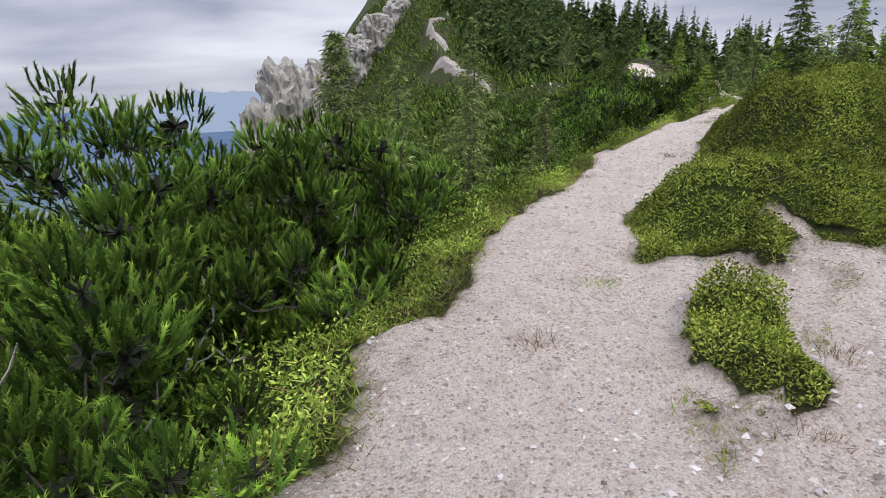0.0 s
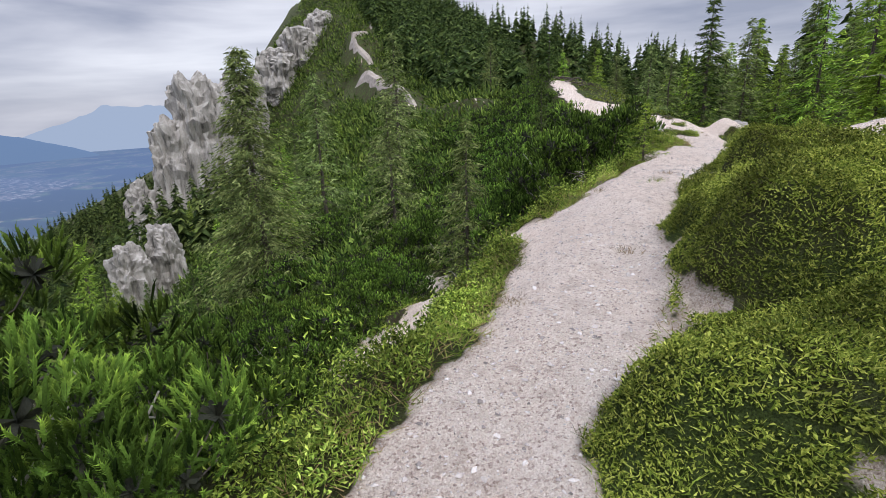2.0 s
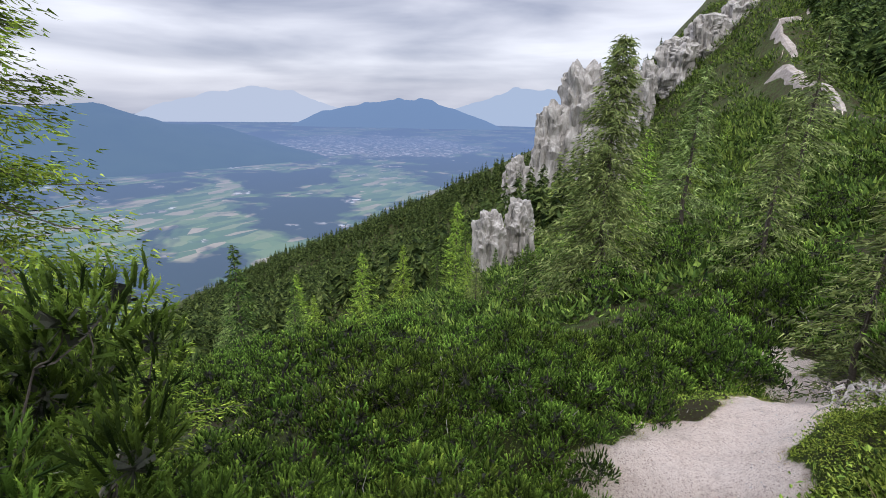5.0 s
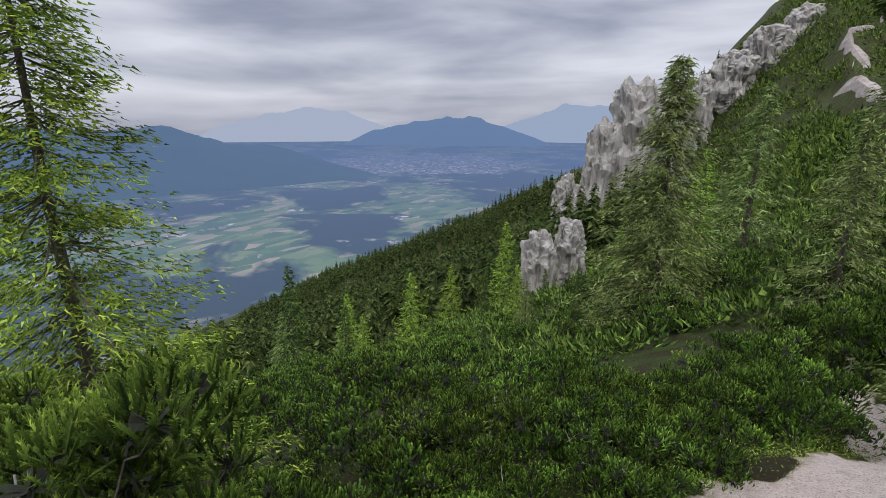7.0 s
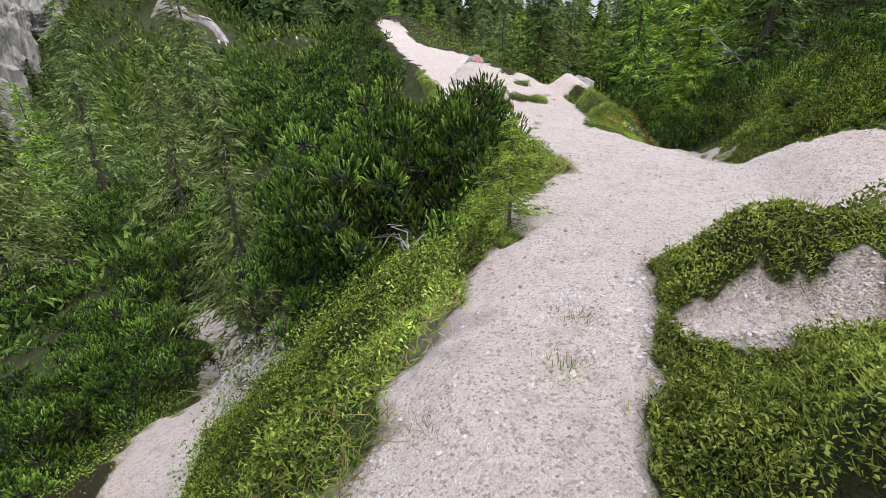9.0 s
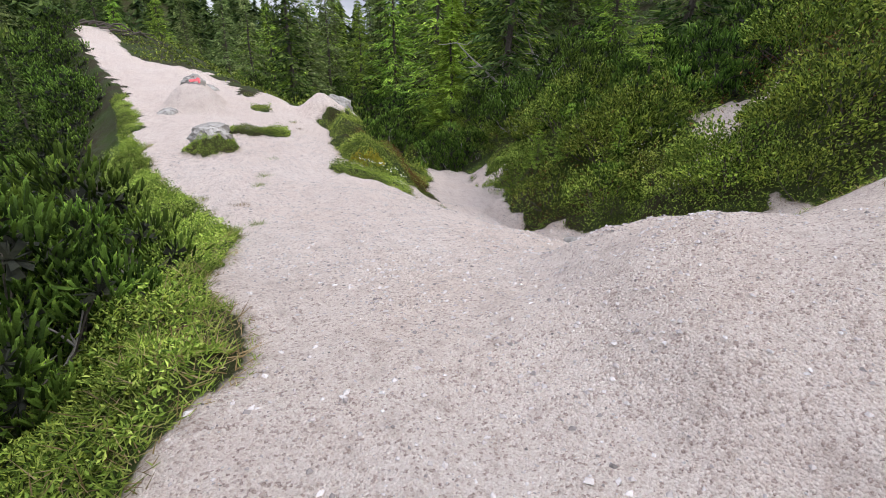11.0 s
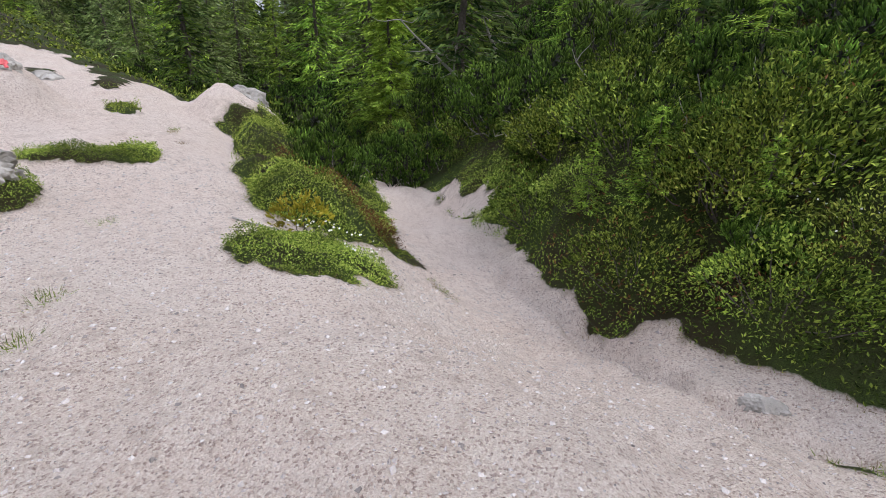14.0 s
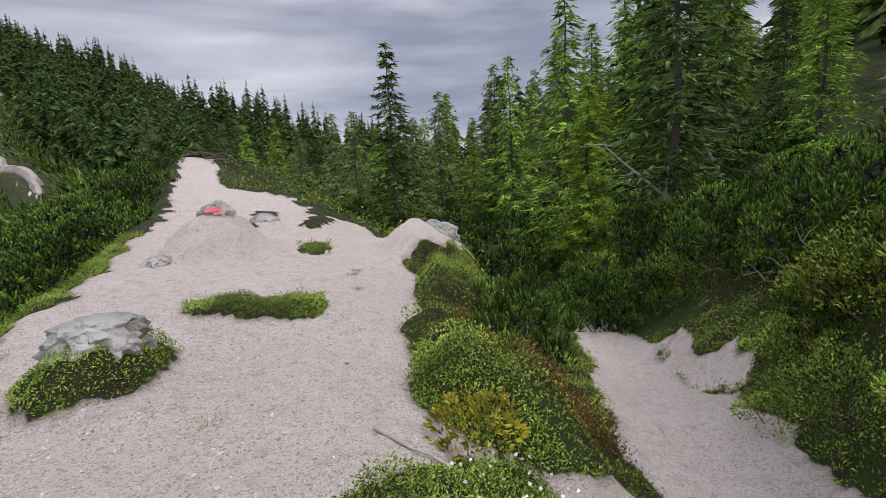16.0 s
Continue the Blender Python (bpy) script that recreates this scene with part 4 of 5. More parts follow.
def rock_mesh(name, rx, ry, rz, seed, sub=4, rough=.35, freq=1.3, spire=0.0, boxy=0.0):
    bm = bmesh.new()
    bmesh.ops.create_icosphere(bm, subdivisions=sub, radius=1)
    off = Vector((seed * 3.7, seed * 1.3, seed * 2.1))
    for v in bm.verts:
        p = v.co.copy()
        if boxy:
            p = Vector([math.copysign(abs(k) ** boxy, k) for k in p])
        q = Vector((p.x * freq, p.y * freq, p.z * freq * max(.6, .8 * rz / rx))) + off
        d = noise.fractal(q, 1.0, 2.0, 5) * rough + (abs(noise.noise(q * 2.3)) - .25) * -rough * .8
        flute = abs(noise.noise(Vector((p.x * 3.1, p.y * 3.1, p.z * .5)) + off)) + .5 * abs(noise.noise(Vector((p.x * 7, p.y * 7, p.z * 1.6)) + off))
        k = 1 + d - flute * rough * 1.1
        v.co = Vector((p.x * k, p.y * k, p.z * (1 + .45 * d)))
        if spire:
            v.co.z *= 1 + spire * max(0, noise.noise(Vector((p.x * 2.5, p.y * 2.5, 0)) + off))
        v.co = Vector((v.co.x * rx, v.co.y * ry, v.co.z * rz))
    me = bpy.data.meshes.new(name)
    bm.to_mesh(me)
    bm.free()
    me.materials.append(ROCK)
    return me


def crag(bearing, dist, low, high, half, seed, label="tall pale limestone crag on the mountain flank"):
    """A crag seen from the trail's start under a bearing, between two elevations."""
    ex, ey, ez = 1.0, 3.0, 2.1
    x, y = ex - dist * math.sin(radians(bearing)), ey + dist * math.cos(radians(bearing))
    z0, z1 = ez + dist * math.tan(radians(low)), ez + dist * math.tan(radians(high))
    z0 = min(z0, gz(x, y) - 1)
    r = max(dist * math.tan(radians(half)), .12 * (z1 - z0))
    ob = new("limestone_crag", rock_mesh("limestone_crag", r, r * 1.1, (z1 - z0) * .5, seed, 5, .3, 1.5, .12, .62))
    ob.matrix_world = pose(x, y, (z0 + z1) * .5 - (z1 - z0) * .05, 0, 0, seed * 37)
    return tagged(ob, label, "rock", "limestone crags")


for b, dist, lo, hi, half, sd in ((17.2, 112, -6, 3.4, 2.4, 1), (13.6, 118, -3, 3.2, 1.6, 2), (20.2, 110, -9, -.6, 1.3, 3), (15.4, 115, -4, 2.6, 2.2, 4), (23.6, 108, -11, -6.5, .9, 5),
                                  (9.0, 190, 1.5, 5.6, 1.6, 7), (6.6, 195, 3.0, 7.4, 1.7, 8), (4.2, 200, 5.0, 8.8, 1.5, 9), (11.4, 180, .0, 3.4, 1.0, 10),
                                  (26.0, 62, -17.5, -12.2, 1.7, 11), (22.6, 64, -16.5, -11.0, 1.5, 12)):
    crag(b, dist, lo, hi, half, sd)


def scar(name, pts, widths, label, lift=.25):
    """A worn strip of bare ground lying on the slope."""
    p = np.array(pts, float)
    n = 10 * len(p)
    t = np.linspace(0, len(p) - 1, n)
    x, y, w = np.interp(t, range(len(p)), p[:, 0]), np.interp(t, range(len(p)), p[:, 1]), np.interp(t, range(len(p)), widths)
    x, y = x + fbm(t, t * 0, 1.5, 5, 3) * w * .6, y + fbm(t, t * 0, 1.5, 15, 3) * w * .6
    dx, dy = np.gradient(x), np.gradient(y)
    ln = np.hypot(dx, dy) + 1e-6
    nx, ny = -dy / ln, dx / ln
    k = 7
    s = np.linspace(-1, 1, k)
    ww = w * (1 + .35 * fbm(t, t * 0, 2.2, 25, 3))
    gx, gy = x[:, None] + nx[:, None] * ww[:, None] * s, y[:, None] + ny[:, None] * ww[:, None] * s
    z = ground(gx.ravel(), gy.ravel())[0].reshape(gx.shape) + (lift - (lift + 2.5) * np.abs(s) ** 4)[None] - (4 * np.abs(2 * np.linspace(0, 1, n) - 1) ** 10)[:, None]
    bm = bmesh.new()
    v = [[bm.verts.new((gx[i, j], gy[i, j], z[i, j])) for j in range(k)] for i in range(n)]
    for i in range(n - 1):
        for j in range(k - 1):
            bm.faces.new((v[i][j], v[i][j + 1], v[i + 1][j + 1], v[i + 1][j]))
    me = bpy.data.meshes.new(name)
    bm.to_mesh(me)
    bm.free()
    me.materials.append(SCAR_MAT)
    return tagged(new(name, me), label, "path", kind="structure")


SCAR_MAT, t_, b_ = material("bare_pale_gravel")
t_.links.new(ramp(t_, noise_tex(t_, .9, 5, .7), [(.3, (.20, .16, .13)), (.65, (.40, .355, .32))]), b_.inputs["Base Color"])
b_.inputs["Roughness"].default_value = .95
bump(t_, b_, noise_tex(t_, 4, 4), .8, .2)
scar("path_mountain_low", TRAIL_LOW, [2.2, 2.0, 1.5, .6], "eroded pale patch of the trail on the mountain", .9)
scar("path_mountain_mid", TRAIL_MID, [1.0, 1.6, 1.2, .8, .6], "winding pale trail up the mountain", .9)
scar("path_mountain_high", TRAIL_HIGH, [.8, .9, .9, .7], "thin pale trail towards the summit", 1.2)

# ---------------------------------------------------------------- low growth on the humps, grass, stones
def scatter(n, box, keep, rubble=False):
    x, y = RNG.uniform(box[0], box[1], n), RNG.uniform(box[2], box[3], n)
    z, v = ground(x, y)
    ok = keep(x, y, v)
    if not rubble:
        ok = ok & (earth(x, y) < .45)
    return x[ok], y[ok], z[ok]


def along_trail(n, y0, y1, lo, hi, side):
    """Places beside the trail, on its left (1) or right (-1)."""
    c = np.array([(p[0], p[1], p[3]) for p in CREST if y0 - 3 <= p[1] <= y1 + 8])
    ln = np.r_[0, np.cumsum(np.hypot(np.diff(c[:, 0]), np.diff(c[:, 1])))]
    u = RNG.uniform(0, ln[-1], n)
    x, y, w = (np.interp(u, ln, c[:, i]) for i in range(3))
    dx, dy = np.interp(u + .1, ln, c[:, 0]) - np.interp(u - .1, ln, c[:, 0]), np.interp(u + .1, ln, c[:, 1]) - np.interp(u - .1, ln, c[:, 1])
    k = np.hypot(dx, dy) + 1e-6
    off = w + RNG.uniform(lo, hi, n)
    x, y = x - dy / k * off * side, y + dx / k * off * side
    z, v = ground(x, y)
    ok = (v > .4) & (y > y0) & (y < y1)
    return x[ok], y[ok], z[ok]


def mat_of_leaves(name, n, box, keep, leaf, llen, lwid, rise, label, blade=False, upright=.42):
    x, y, z = scatter(n, box, keep) if box else keep
    lump = np.clip(fbm(x, y, 3.2 if rise < .15 else 1.1, 90, 3) * 1.5 + .7, .1, 2.2)
    base = np.stack([x, y, z + rise * RNG.uniform(0, 1, len(x)) * lump], 1)
    way = unit(np.stack([RNG.normal(0, .6, len(x)), RNG.normal(0, .6, len(x)), np.full(len(x), upright)], 1))
    f = blades if blade else leaves
    ob = new(name, tri_mesh(name, f(base, way, llen * RNG.uniform(.6, 1.3, len(x)), lwid * RNG.uniform(.7, 1.2, len(x))), leaf))
    return tagged(ob, label, "ground cover", kind="stuff")


def trail_edge(lo, hi):
    def keep(x, y, v):
        d, s = open_ground(x, y)
        return (v > .45) & (d > lo) & (d < hi)
    return keep


near_right = lambda x, y, v: (v > .5) & (open_ground(x, y)[1] < 0)
mat_of_leaves("heath_cover", 460000, (.9, 6.6, 1.4, 8.6), near_right, HEATH_LEAF, .027, .014, .08, "bright green heath and turf on the humps")
mat_of_leaves("heath_fringe", 220000, (-.5, 13, 1.0, 20), lambda x, y, v: (v > .12) & (v < .75), GRASS_LEAF, .05, .006, .015, "thin grass fringing the bare gravel", True)
mat_of_leaves("dry_fringe", 170000, (-.5, 13, 1.0, 20), lambda x, y, v: (v > .05) & (v < .5), DRY_LEAF, .06, .006, .01, "thin dry grass fringing the bare gravel", True)
mat_of_leaves("heath_grass", 60000, (1.5, 7.2, 2.2, 9.2), near_right, GRASS_LEAF, .085, .007, .03, "short grass among the heath", True)
mat_of_leaves("heath_cover_south", 30000, (7.3, 12, -2, 8.0), near_right, HEATH_LEAF, .06, .028, .1, "low heath beside the bare ground")
mat_of_leaves("heath_cover_plaza", 120000, (9.0, 12.3, 14.4, 20.4), lambda x, y, v: (v > .5), HEATH_LEAF, .026, .013, .06, "green heath patches on the gravel")
mat_of_leaves("heath_cover_bank", 120000, (11.6, 19, 15.5, 25), lambda x, y, v: (v > .5), HEATH_LEAF, .036, .018, .1, "green heath on the bank of the gully")
mat_of_leaves("rusty_heath", 5000, (12.6, 14.0, 15.9, 17.4), lambda x, y, v: (v > .5), RUST_LEAF, .035, .014, .15, "rust-brown dried heath on the bank")
mat_of_leaves("bank_foot_herbs", 50000, (11.4, 18, 8, 18), lambda x, y, v: (v > .3) & (line_info(x, y, GULLY)[1] < 0) & (line_info(x, y, GULLY)[0] < 2.4), SHRUB_LEAF, .04, .018, .12, "leafy herbs at the foot of the bank")
mat_of_leaves("rusty_undergrowth", 60000, (13, 30, 6, 30), lambda x, y, v: (v > .6) & (line_info(x, y, GULLY)[1] < 0) & (fbm(x, y, .5, 123, 3) > .22), RUST_LEAF, .07, .02, .5, "rust-brown dried plants among the undergrowth")
mat_of_leaves("verge_grass", 0, None, along_trail(40000, -1.5, 26, -.12, .4, 1), GRASS_LEAF, .085, .009, .06, "green grass along the outer edge of the trail", True)
mat_of_leaves("verge_herbs", 0, None, along_trail(60000, -1.5, 20, .0, .7, 1), HEATH_LEAF, .034, .017, .12, "leafy herbs along the trail edge")
mat_of_leaves("verge_dry_grass", 0, None, along_trail(6000, 1, 13, -.2, .3, 1), DRY_LEAF, .15, .007, .03, "straw-coloured dry grass on the trail edge", True)
mat_of_leaves("scarp_herbs", 0, None, along_trail(50000, 4.2, 12, .1, .8, 1), SHRUB_LEAF, .036, .018, .09, "low leafy herbs below the trail edge")
mat_of_leaves("scarp_cover", 130000, (-.2, 4.6, 6, 11.8), lambda x, y, v: (v > .5) & (open_ground(x, y)[1] > 0) & (open_ground(x, y)[0] > .3) & (open_ground(x, y)[0] < 3), SHRUB_LEAF, .036, .018, .12, "low green plants over the broken slope")
mat_of_leaves("flank_undergrowth", 150000, (-5, 7, -1, 20), lambda x, y, v: (v > .5) & (open_ground(x, y)[1] > 0) & (open_ground(x, y)[0] > .2), SHRUB_LEAF, .04, .019, .3, "low undergrowth between the bushes")
mat_of_leaves("hillside_undergrowth", 60000, (10, 42, -4, 36), lambda x, y, v: (v > .5) & (line_info(x, y, GULLY)[1] < 0), SHRUB_LEAF, .048, .025, .2, "leafy undergrowth on the wooded hillside")
mat_of_leaves("bank_undergrowth", 60000, (11.4, 21, 7.5, 19), lambda x, y, v: (v > .5) & (line_info(x, y, GULLY)[1] < 0), SHRUB_LEAF, .04, .02, .25, "dense leafy undergrowth above the gully")
mat_of_leaves("hollow_undergrowth", 30000, (12, 40, 18, 60), lambda x, y, v: (v > .8) & ((x > 17) | (y > 30)) & (line_info(x, y, GULLY)[1] > 0) & (open_ground(x, y)[1] < 0), SHRUB_LEAF, .16, .07, .35, "leafy undergrowth in the hollow")


def pebbles(name, n, box, size, label, keep=None):
    x, y, z = scatter(n, box, keep or (lambda x, y, v: v < .4), True)
    n = len(x)
    s = size * RNG.pareto(3.0, n).clip(.15, 1.8)[:, None, None] + size * .35
    o = np.array([(1, 0, 0), (0, 1, 0), (-1, 0, 0), (0, -1, 0), (0, 0, 1)], float)
    a = RNG.uniform(0, 6.28, n)
    rot = np.stack([np.stack([np.cos(a), -np.sin(a), 0 * a], 1), np.stack([np.sin(a), np.cos(a), 0 * a], 1), np.stack([0 * a, 0 * a, 0 * a + 1], 1)], 1)
    v = (o[None] * RNG.uniform(.6, 1.2, (n, 5, 1)) + RNG.normal(0, .15, (n, 5, 3))) * np.array([1, .8, .6]) * s
    v = np.einsum("nij,nkj->nki", rot, v) + np.stack([x, y, z], 1)[:, None]
    tri = np.concatenate([np.stack([v[:, i], v[:, (i + 1) % 4], v[:, 4]], 1) for i in range(4)])
    tone = np.tile(RNG.uniform(0, 1, n), 4)
    ob = new(name, tri_mesh(name, tri, PEBBLE, tone))
    return tagged(ob, label, "gravel", kind="stuff")


PEBBLE, t_, b_ = material("limestone_pebbles")
at_ = nd(t_, "ShaderNodeAttribute")
at_.attribute_name = "tone"
t_.links.new(ramp(t_, at_.outputs["Fac"], [(0, (.15, .13, .12)), (.3, (.42, .375, .35)), (.75, (.50, .455, .43)), (1, (.57, .53, .505))]), b_.inputs["Base Color"])
b_.inputs["Roughness"].default_value = .9
pebbles("gravel_start", 16000, (-1, 5, .8, 6.5), .011, "pale limestone pebbles on the trail")
pebbles("gravel_middle", 16000, (1.5, 9.5, 6, 12.5), .010, "pale limestone pebbles on the trail")
pebbles("gravel_saddle", 30000, (7, 14, 9, 19), .010, "pale limestone pebbles on the saddle")
pebbles("gravel_coarse", 260, (-1, 16, 1, 20), .014, "larger limestone stones lying on the gravel")

pebbles("rubble", 3500, (4.4, 5.7, 7.2, 8.6), .011, "loose pale rubble on the broken edge of the hump")
# ---------------------------------------------------------------- shrubs and single things
shrub_a = tagged(make_shrub("leafy_shrub", .7, .6, 2000, SHRUB_LEAF, .05, .028), "low leafy green shrub on the hillside", "shrub", "shrubs beyond the gully")
shrub_b = tagged(make_shrub("leafy_shrub", .55, .45, 1900, HEATH_LEAF, .038, .02), "yellow-green low shrub on the bank", "shrub", "shrubs beyond the gully")
n = 0
for _ in range(4000):
    if n >= 190:
        break
    x, y = RNG.uniform(12, 34), RNG.uniform(3, 34)
    dg, sg, _, wg = line_info(np.array([x]), np.array([y]), GULLY)
    v = ground(np.array([x]), np.array([y]))[1][0]
    if sg[0] > 0 or dg[0] < wg[0] + .55 or v < .7 or RNG.uniform() > math.exp(-dg[0] / 9):
        continue
    put((shrub_a, shrub_a, shrub_b)[n % 3], x, y, RNG.uniform(.75, 1.6), .05)
    n += 1
for x, y, k, s in ((14.9, 13.4, 0, 1.3), (15.8, 13.9, 0, 1.3), (14.1, 12.2, 1, 1.4), (14.7, 12.0, 0, 1.2), (13.4, 11.0, 1, 1.1), (16.6, 14.9, 0, 1.4), (17.6, 15.4, 0, 1.3), (13.0, 9.2, 0, 1.2), (12.9, 11.6, 0, 1.0), (13.6, 12.9, 0, 1.1), (12.6, 10.4, 1, 1.0), (12.2, 9.0, 0, .9), (14.6, 14.0, 1, 1.0), (15.4, 14.8, 0, 1.1), (15.9, 15.6, 1, .9), (13.4, 9.6, 1, .9), (15.3, 11.6, 0, 1.3), (15.6, 9.8, 0, 1.2)):
    put((shrub_a, shrub_b)[k], x, y, s, .05)
for x, y, k, s in ((17.2, 14.2, 0, 1.0), (18.4, 15.4, 0, 1.1), (19.6, 16.6, 1, 1.2), (16.4, 12.4, 1, 1.1), (17.6, 12.0, 0, 1.2), (16.0, 10.8, 1, 1.0), (20.8, 18.0, 0, 1.3), (19.4, 14.2, 1, 1.3), (21.8, 16.2, 0, 1.4), (22.6, 19.4, 1, 1.4), (20.0, 20.4, 0, 1.2), (23.8, 21.6, 0, 1.5), (21.6, 22.6, 1, 1.4), (24.8, 18.2, 0, 1.5), (18.8, 10.4, 0, 1.3)):
    put(pine_rim[k], x, y, s, .1)
for x, y, s in ((14.6, 12.9, .6), (15.4, 13.6, .65), (13.6, 11.8, .5), (16.3, 14.4, .7), (15.2, 12.2, .7), (14.3, 11.4, .55), (17.2, 15.6, .6)):
    put(pine_near[1], x, y, s, .05)
# bushes filling the hollow at the gully's lower end
n = 0
for _ in range(900):
    if n >= 60:
        break
    x, y = RNG.uniform(17, 40), RNG.uniform(21, 56)
    dg, sg, _, wg = line_info(np.array([x]), np.array([y]), GULLY)
    dcr = line_info(np.array([x]), np.array([y]), CREST)[0][0]
    if dg[0] < wg[0] + 1.2 or dcr < 7:
        continue
    put(pine_mid[n % 3], x, y, RNG.uniform(.8, 1.5), .1)
    n += 1
# pines and a young spruce beside the crest further on
for x, y, k, s in ((9.5, 26.4, 0, 1.0), (10.0, 28.2, 2, 1.0), (10.5, 30.2, 0, 1.1), (9.4, 28.4, 2, 1.1), (9.0, 25.0, 1, 1.1), (8.2, 23.2, 0, 1.0), (11.1, 32.6, 2, 1.0), (11.9, 35.2, 0, 1.1), (12.7, 38, 2, 1.0), (13.2, 40.6, 0, 1.0), (10.4, 33, 2, 1.3),
                   (7.4, 21.0, 1, 1.1), (8.4, 30.5, 2, 1.2), (11.2, 37, 2, 1.3), (7.2, 25.6, 0, 1.2), (6.2, 22.6, 2, 1.1), (6.0, 19.6, 0, 1.1), (14.4, 43.4, 0, 1.1), (12, 42, 2, 1.2), (9.4, 37, 2, 1.2)):
    put(pine_mid[k], x, y, s, .1)
put(spruce, 8.4, 25.2, .36, .05)
# the dwarf pine, yellow plant and dry stick on the bank of the gully
put(pine_near[1], 13.2, 17.0, .72, .02)
yel = tagged(make_shrub("yellow_shrub", .32, .3, 420, YELLOW_LEAF, .06, .03), "bright yellow-green leafy plant on the bank", "plant")
yel.matrix_world = pose(11.75, 16.0, gz(11.75, 16.0) - .02)
stick = new("dry_stick", tri_mesh("dry_stick", tube(*limb((11.15, 16.3, gz(11.15, 16.3) + .02), (11.35, 15.75, gz(11.35, 15.75) + .02), .01, .012, .008, 5, .006), 6), BARK_PALE))
tagged(stick, "dry grey stick lying on the gravel", "stick")
# young larches among the shrubs
for x, y, s in ((14.2, 13.0, .34), (13.9, 11.9, .3), (14.3, 13.7, .3), (15.9, 12.3, .6), (19.2, 13.8, .8)):
    put(young_larch, x, y, s, 0)
# dead leaning trunks on the hillside
def dead_tree(x, y, h, lean, turn):
    root = new("dead_tree")
    p, r = limb((0, 0, -.3), (lean * h, 0, h * math.sqrt(1 - lean * lean)), 0, .10, .02, 8, .03)
    part("trunk", tri_mesh("trunk", tube(p, r, 7), BARK_PALE), root)
    for k in range(16):
        q = p[RNG.integers(2, 8)]
        a = RNG.uniform(0, 6.28)
        pp, rr = limb(q, q + np.array([math.cos(a), math.sin(a), RNG.uniform(-.3, .3)]) * RNG.uniform(.5, 1.6), -.1, .02, .004, 5, .04)
        part("branch", tri_mesh("branch", tube(pp, rr, 4), BARK_PALE), root)
    root.matrix_world = pose(x, y, gz(x, y), 0, 0, turn)
    return tagged(root, "bleached dead tree leaning over the undergrowth", "tree", "dead trees")


dead_tree(29.0, 21.4, 6.5, .45, 135)
dead_tree(27.6, 21.8, 5.0, .8, 150)
dead_tree(25.5, 22.5, 3.0, .3, 20)
# brown dead brushwood at the edge of the shrubs, and dead pine shoots below the trail
def brushwood(name, x, y, R, H, n, label):
    root = new(name)
    for k in range(n):
        a, r = RNG.uniform(0, 6.28), R * RNG.uniform(.4, 1)
        p, rad = limb((0, 0, 0), (r * math.cos(a), r * math.sin(a), H * RNG.uniform(.2, 1)), .06, .012, .003, 6, .05)
        part("branch", tri_mesh("branch", tube(p, rad, 4), BARK if k % 2 else BARK_PALE), root)
    root.matrix_world = pose(x, y, gz(x, y))
    return tagged(root, label, "brushwood", "dead brushwood")


for x, y, R, H, n in ((18.3, 16.0, .8, .6, 22), (17.6, 15.1, .7, .5, 18), (3.0, 12.0, .8, .3, 16), (2.6, 12.9, .7, .5, 16), (4.4, 10.7, .6, .3, 12), (-.3, 6.7, .6, .7, 10)):
    brushwood("brushwood", x, y, R, H, n, "tangle of bleached dead branches")
dead_pine = tagged(make_dwarf_pine(.35, .7, 40, 12, .045, .010, 1, DEAD_LEAF), "brown dead pine shoots among the bushes", "bush", "dead pine shoots")
for x, y, s in ((-.9, 6.9, .75),):
    put(dead_pine, x, y, s, 0)
# roots hanging out of the eroded bank
for k in range(9):
    x, y = 2.5 + .09 * k, 12.6 + .1 * math.sin(k * 2.0)
    p, r = limb((x, y, gz(x, y) + .35), (x - .3 + RNG.normal(0, .1), y - .7 + RNG.normal(0, .15), gz(x - .3, y - .7) - .02), .15, .022, .007, 8, .05)
    tagged(new("root", tri_mesh("root", tube(p, r, 5), BARK_PALE)), "bleached pine root hanging out of the eroded bank", "root", "exposed roots")
for k in range(6):
    x, y = 14.9 + .35 * k, 45.2 - .5 * k
    p, r = limb((x + .6, y, gz(x + .6, y) + .1), (x + 2.6, y - 1.6 + RNG.normal(0, .4), gz(x + 2.6, y - 1.6) + .15), .25, .07, .02, 8, .1)
    tagged(new("root", tri_mesh("root", tube(p, r, 5), BARK)), "grey exposed root across the ridge trail", "root", "exposed roots")
# rocks
def boulder(x, y, rx, ry, rz, seed, sink, label, name="boulder"):
    ob = new(name, rock_mesh(name, rx, ry, rz, seed, 4, .3, 1.6))
    ob.matrix_world = pose(x, y, gz(x, y) - sink, 0, 0, seed * 50)
    return tagged(ob, label, "rock")


boulder(9.85, 18.25, .40, .34, .24, 21, .03, "crumbling pale rock with turf around it on the gravel")
boulder(12.05, 23.4, .34, .3, .3, 22, .1, "pale weathered rock hummock beside the trail")
boulder(17.8, 24.6, .8, .6, .5, 23, .25, "pale bare rock hummock above the gully")
boulder(0.68, 6.35, .15, .12, .09, 24, .03, "flat pale stone standing on the trail edge")
for x, y, r, sd in ((11.9, 11.6, .16, 31), (10.9, 22.6, .3, 35), (13.8, 26.4, .4, 36)):
    boulder(x, y, r, r * .8, r * .6, sd, r * .2, "small pale limestone rock on the gravel")
# red painted trail mark on the hummock
bm = bmesh.new()
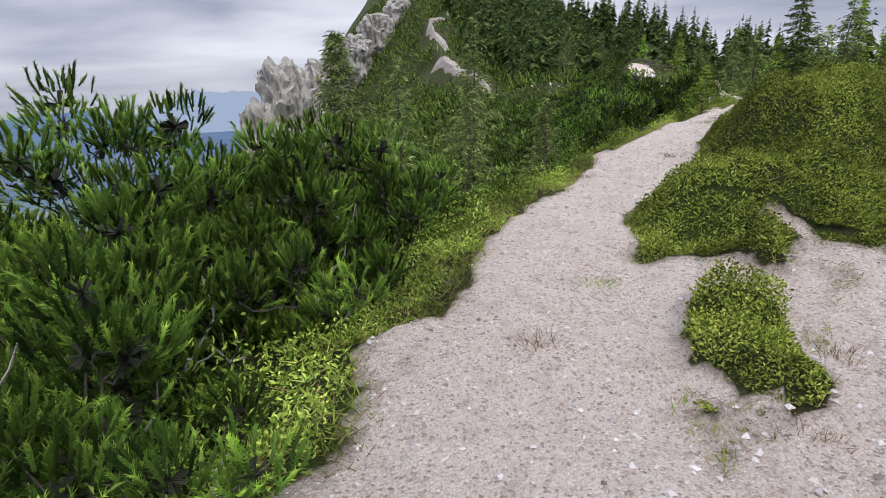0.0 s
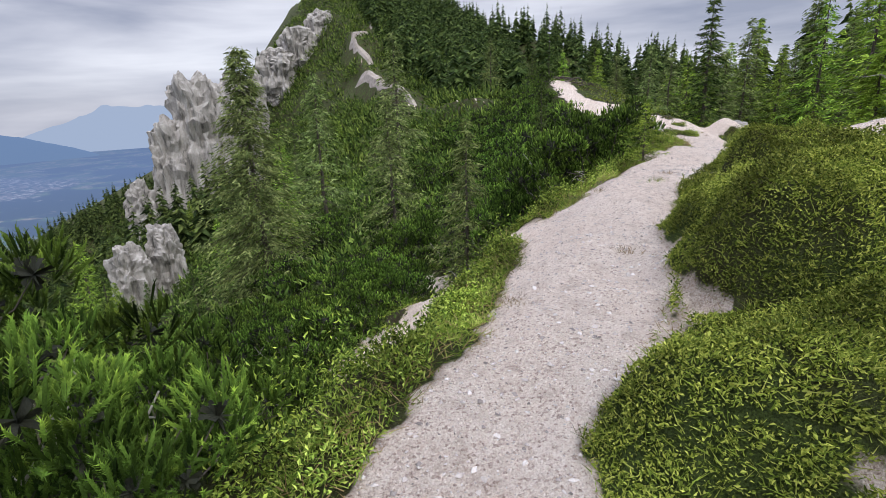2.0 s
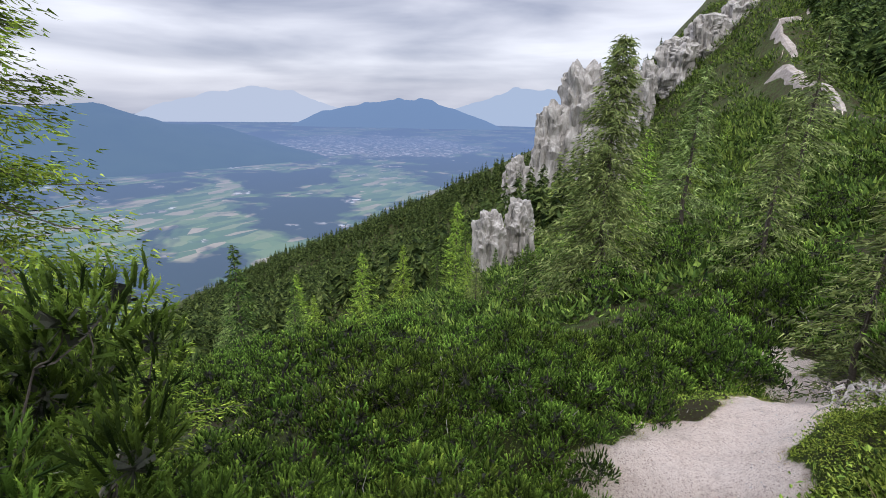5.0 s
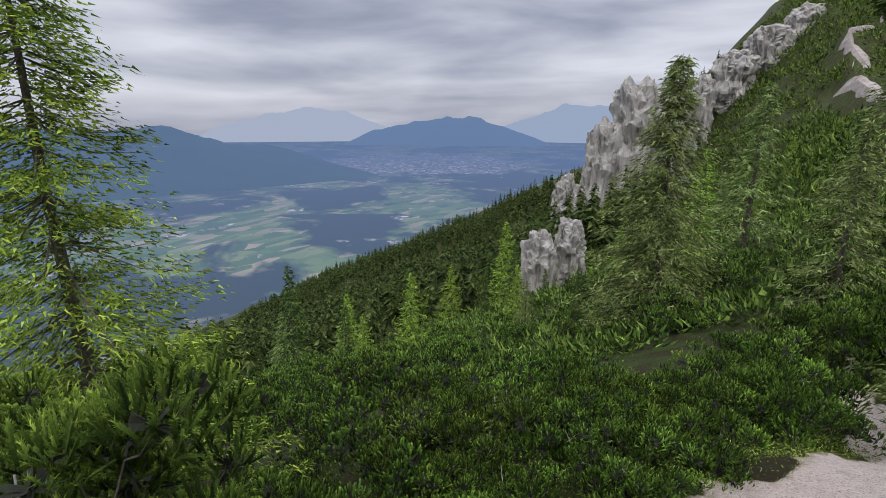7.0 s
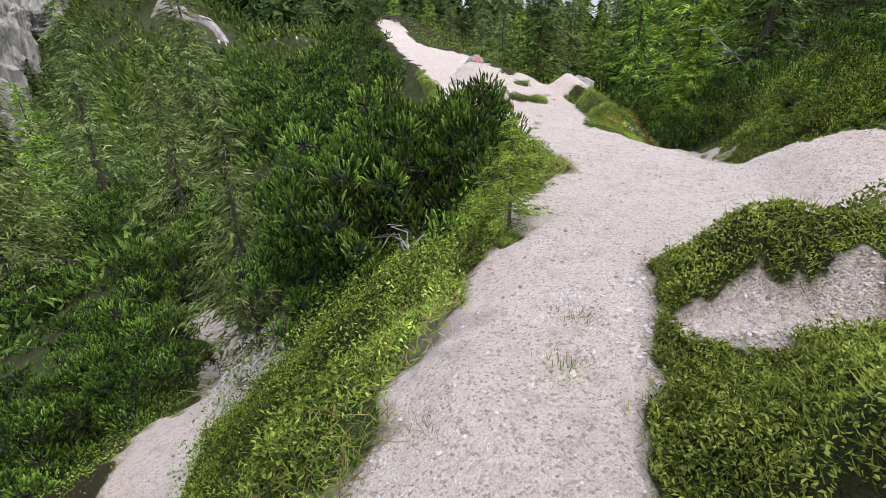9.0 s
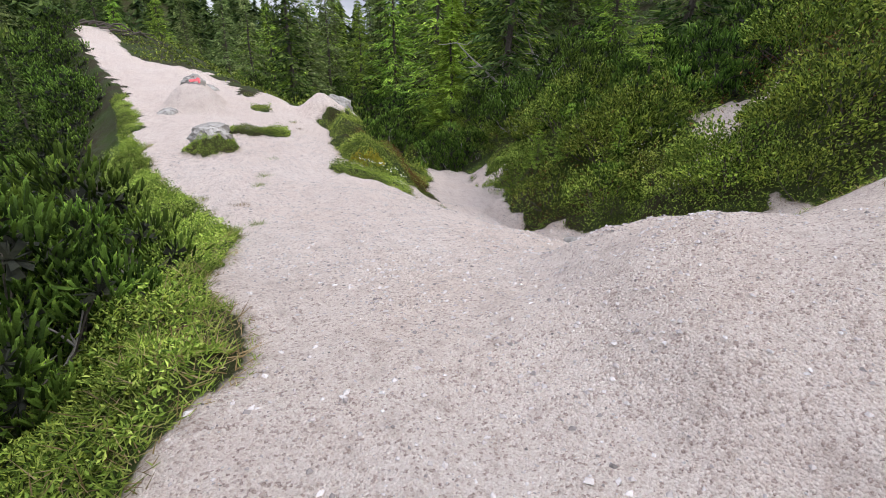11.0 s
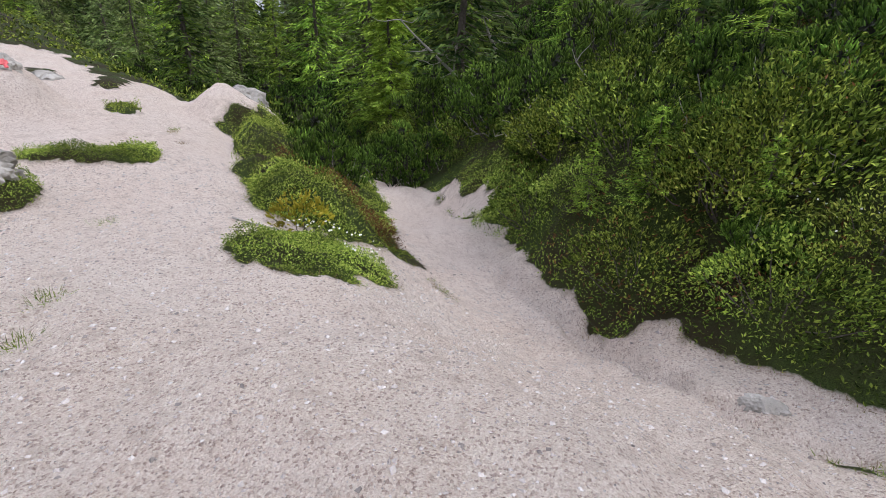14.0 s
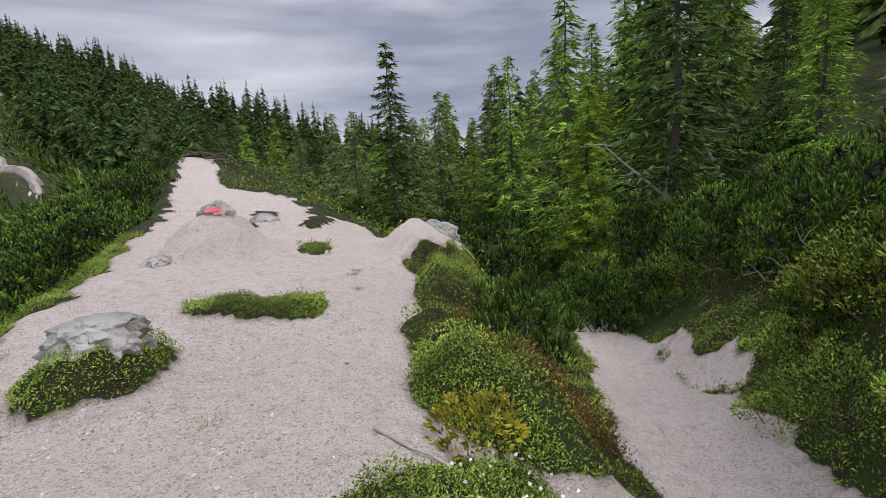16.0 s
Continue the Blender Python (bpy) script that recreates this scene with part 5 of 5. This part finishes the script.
for (a0, a1, w) in (((-.16, 0), (.12, .03), .07), ((.06, .09), (.08, -.08), .05)):
    d = Vector((a1[0] - a0[0], a1[1] - a0[1], 0)).normalized()
    nrm = Vector((-d.y, d.x, 0)) * w * .5
    ring = [bm.verts.new((a0[0] * 1.0 - nrm.x, .0, a0[1] - nrm.y)), bm.verts.new((a1[0] - nrm.x, .0, a1[1] - nrm.y)), bm.verts.new((a1[0] + nrm.x, .0, a1[1] + nrm.y)), bm.verts.new((a0[0] + nrm.x, .0, a0[1] + nrm.y))]
    bm.faces.new(ring)
ext = bmesh.ops.extrude_face_region(bm, geom=bm.faces[:])
bmesh.ops.translate(bm, vec=(0, -.02, 0), verts=[v for v in ext["geom"] if isinstance(v, bmesh.types.BMVert)])
me = bpy.data.meshes.new("trail_mark")
bm.to_mesh(me)
bm.free()
RED, t_, b_ = material("faded_red_paint")
t_.links.new(ramp(t_, noise_tex(t_, 30, 4), [(.35, (.62, .06, .08)), (.7, (.80, .22, .22))]), b_.inputs["Base Color"])
b_.inputs["Roughness"].default_value = .8
me.materials.append(RED)
mark = new("trail_mark", me)
mark.matrix_world = pose(11.92, 23.02, gz(11.92, 23.02) + .1, -40, 0, -12)
tagged(mark, "red painted trail mark on the pale hummock", "sign")
# white flowers and small tufts
def dots(name, n, boxes, leaf, size, rise, label):
    b = [scatter(n, bx, lambda x, y, v: v > .5) for bx in boxes]
    x, y, z = (np.concatenate([q[i] for q in b]) for i in range(3))
    base = np.stack([x, y, z + rise], 1)
    way = unit(RNG.normal(0, .5, base.shape) + np.array([0, 0, 1.0]))
    ob = new(name, tri_mesh(name, np.concatenate([leaves(base, way, np.full(len(x), size), np.full(len(x), size)), leaves(base, unit(way + RNG.normal(0, .4, way.shape)), np.full(len(x), size), np.full(len(x), size))]), leaf))
    return tagged(ob, label, "flowers", kind="stuff")


FLOWER = leaf_material("white_petals", (.6, .6, .55), (.75, .75, .7), (.85, .85, .8))
dots("white_flowers", 40, [(13.4, 14.2, 11.0, 12.4), (12.4, 13.4, 9.8, 10.6), (11.0, 11.8, 14.7, 15.6)], FLOWER, .022, .22, "small white flowers in the undergrowth")
tufts = [(.5, 2.4), (1.0, 3.1), (1.35, 2.2), (1.6, 5.4), (2.7, 6.0), (4.1, 8.0), (4.4, 8.3), (2.32, 7.9), (3.4, 8.0), (9.0, 15.2), (9.3, 15.6), (7.9, 13.4), (8.2, 14.4), (13.2, 20.6), (13.6, 21.2), (12.9, 19.9), (1.5, 1.7), (1.9, 2.1), (7.8, 8.0), (10.3, 17.0)]
for x, y in tufts:
    m = 90
    base = np.stack([RNG.normal(0, .06, m), RNG.normal(0, .06, m), np.zeros(m)], 1)
    way = unit(base * 5 + np.array([0, 0, .8]) + RNG.normal(0, .3, base.shape))
    tf = new("grass_tuft", tri_mesh("grass_tuft", blades(base, way, RNG.uniform(.03, .08, m), np.full(m, .005)), DRY_LEAF if RNG.uniform() < .5 else GRASS_LEAF))
    tf.matrix_world = pose(x, y, gz(x, y) - .005)
    tagged(tf, "small tuft of thin grass on the gravel", "grass", "grass tufts on the gravel")

discard(shrub_a, shrub_b, dead_pine, *pine_near, *pine_mid, *pine_rim, larch_a, larch_b, larch_c, spruce, young_larch)
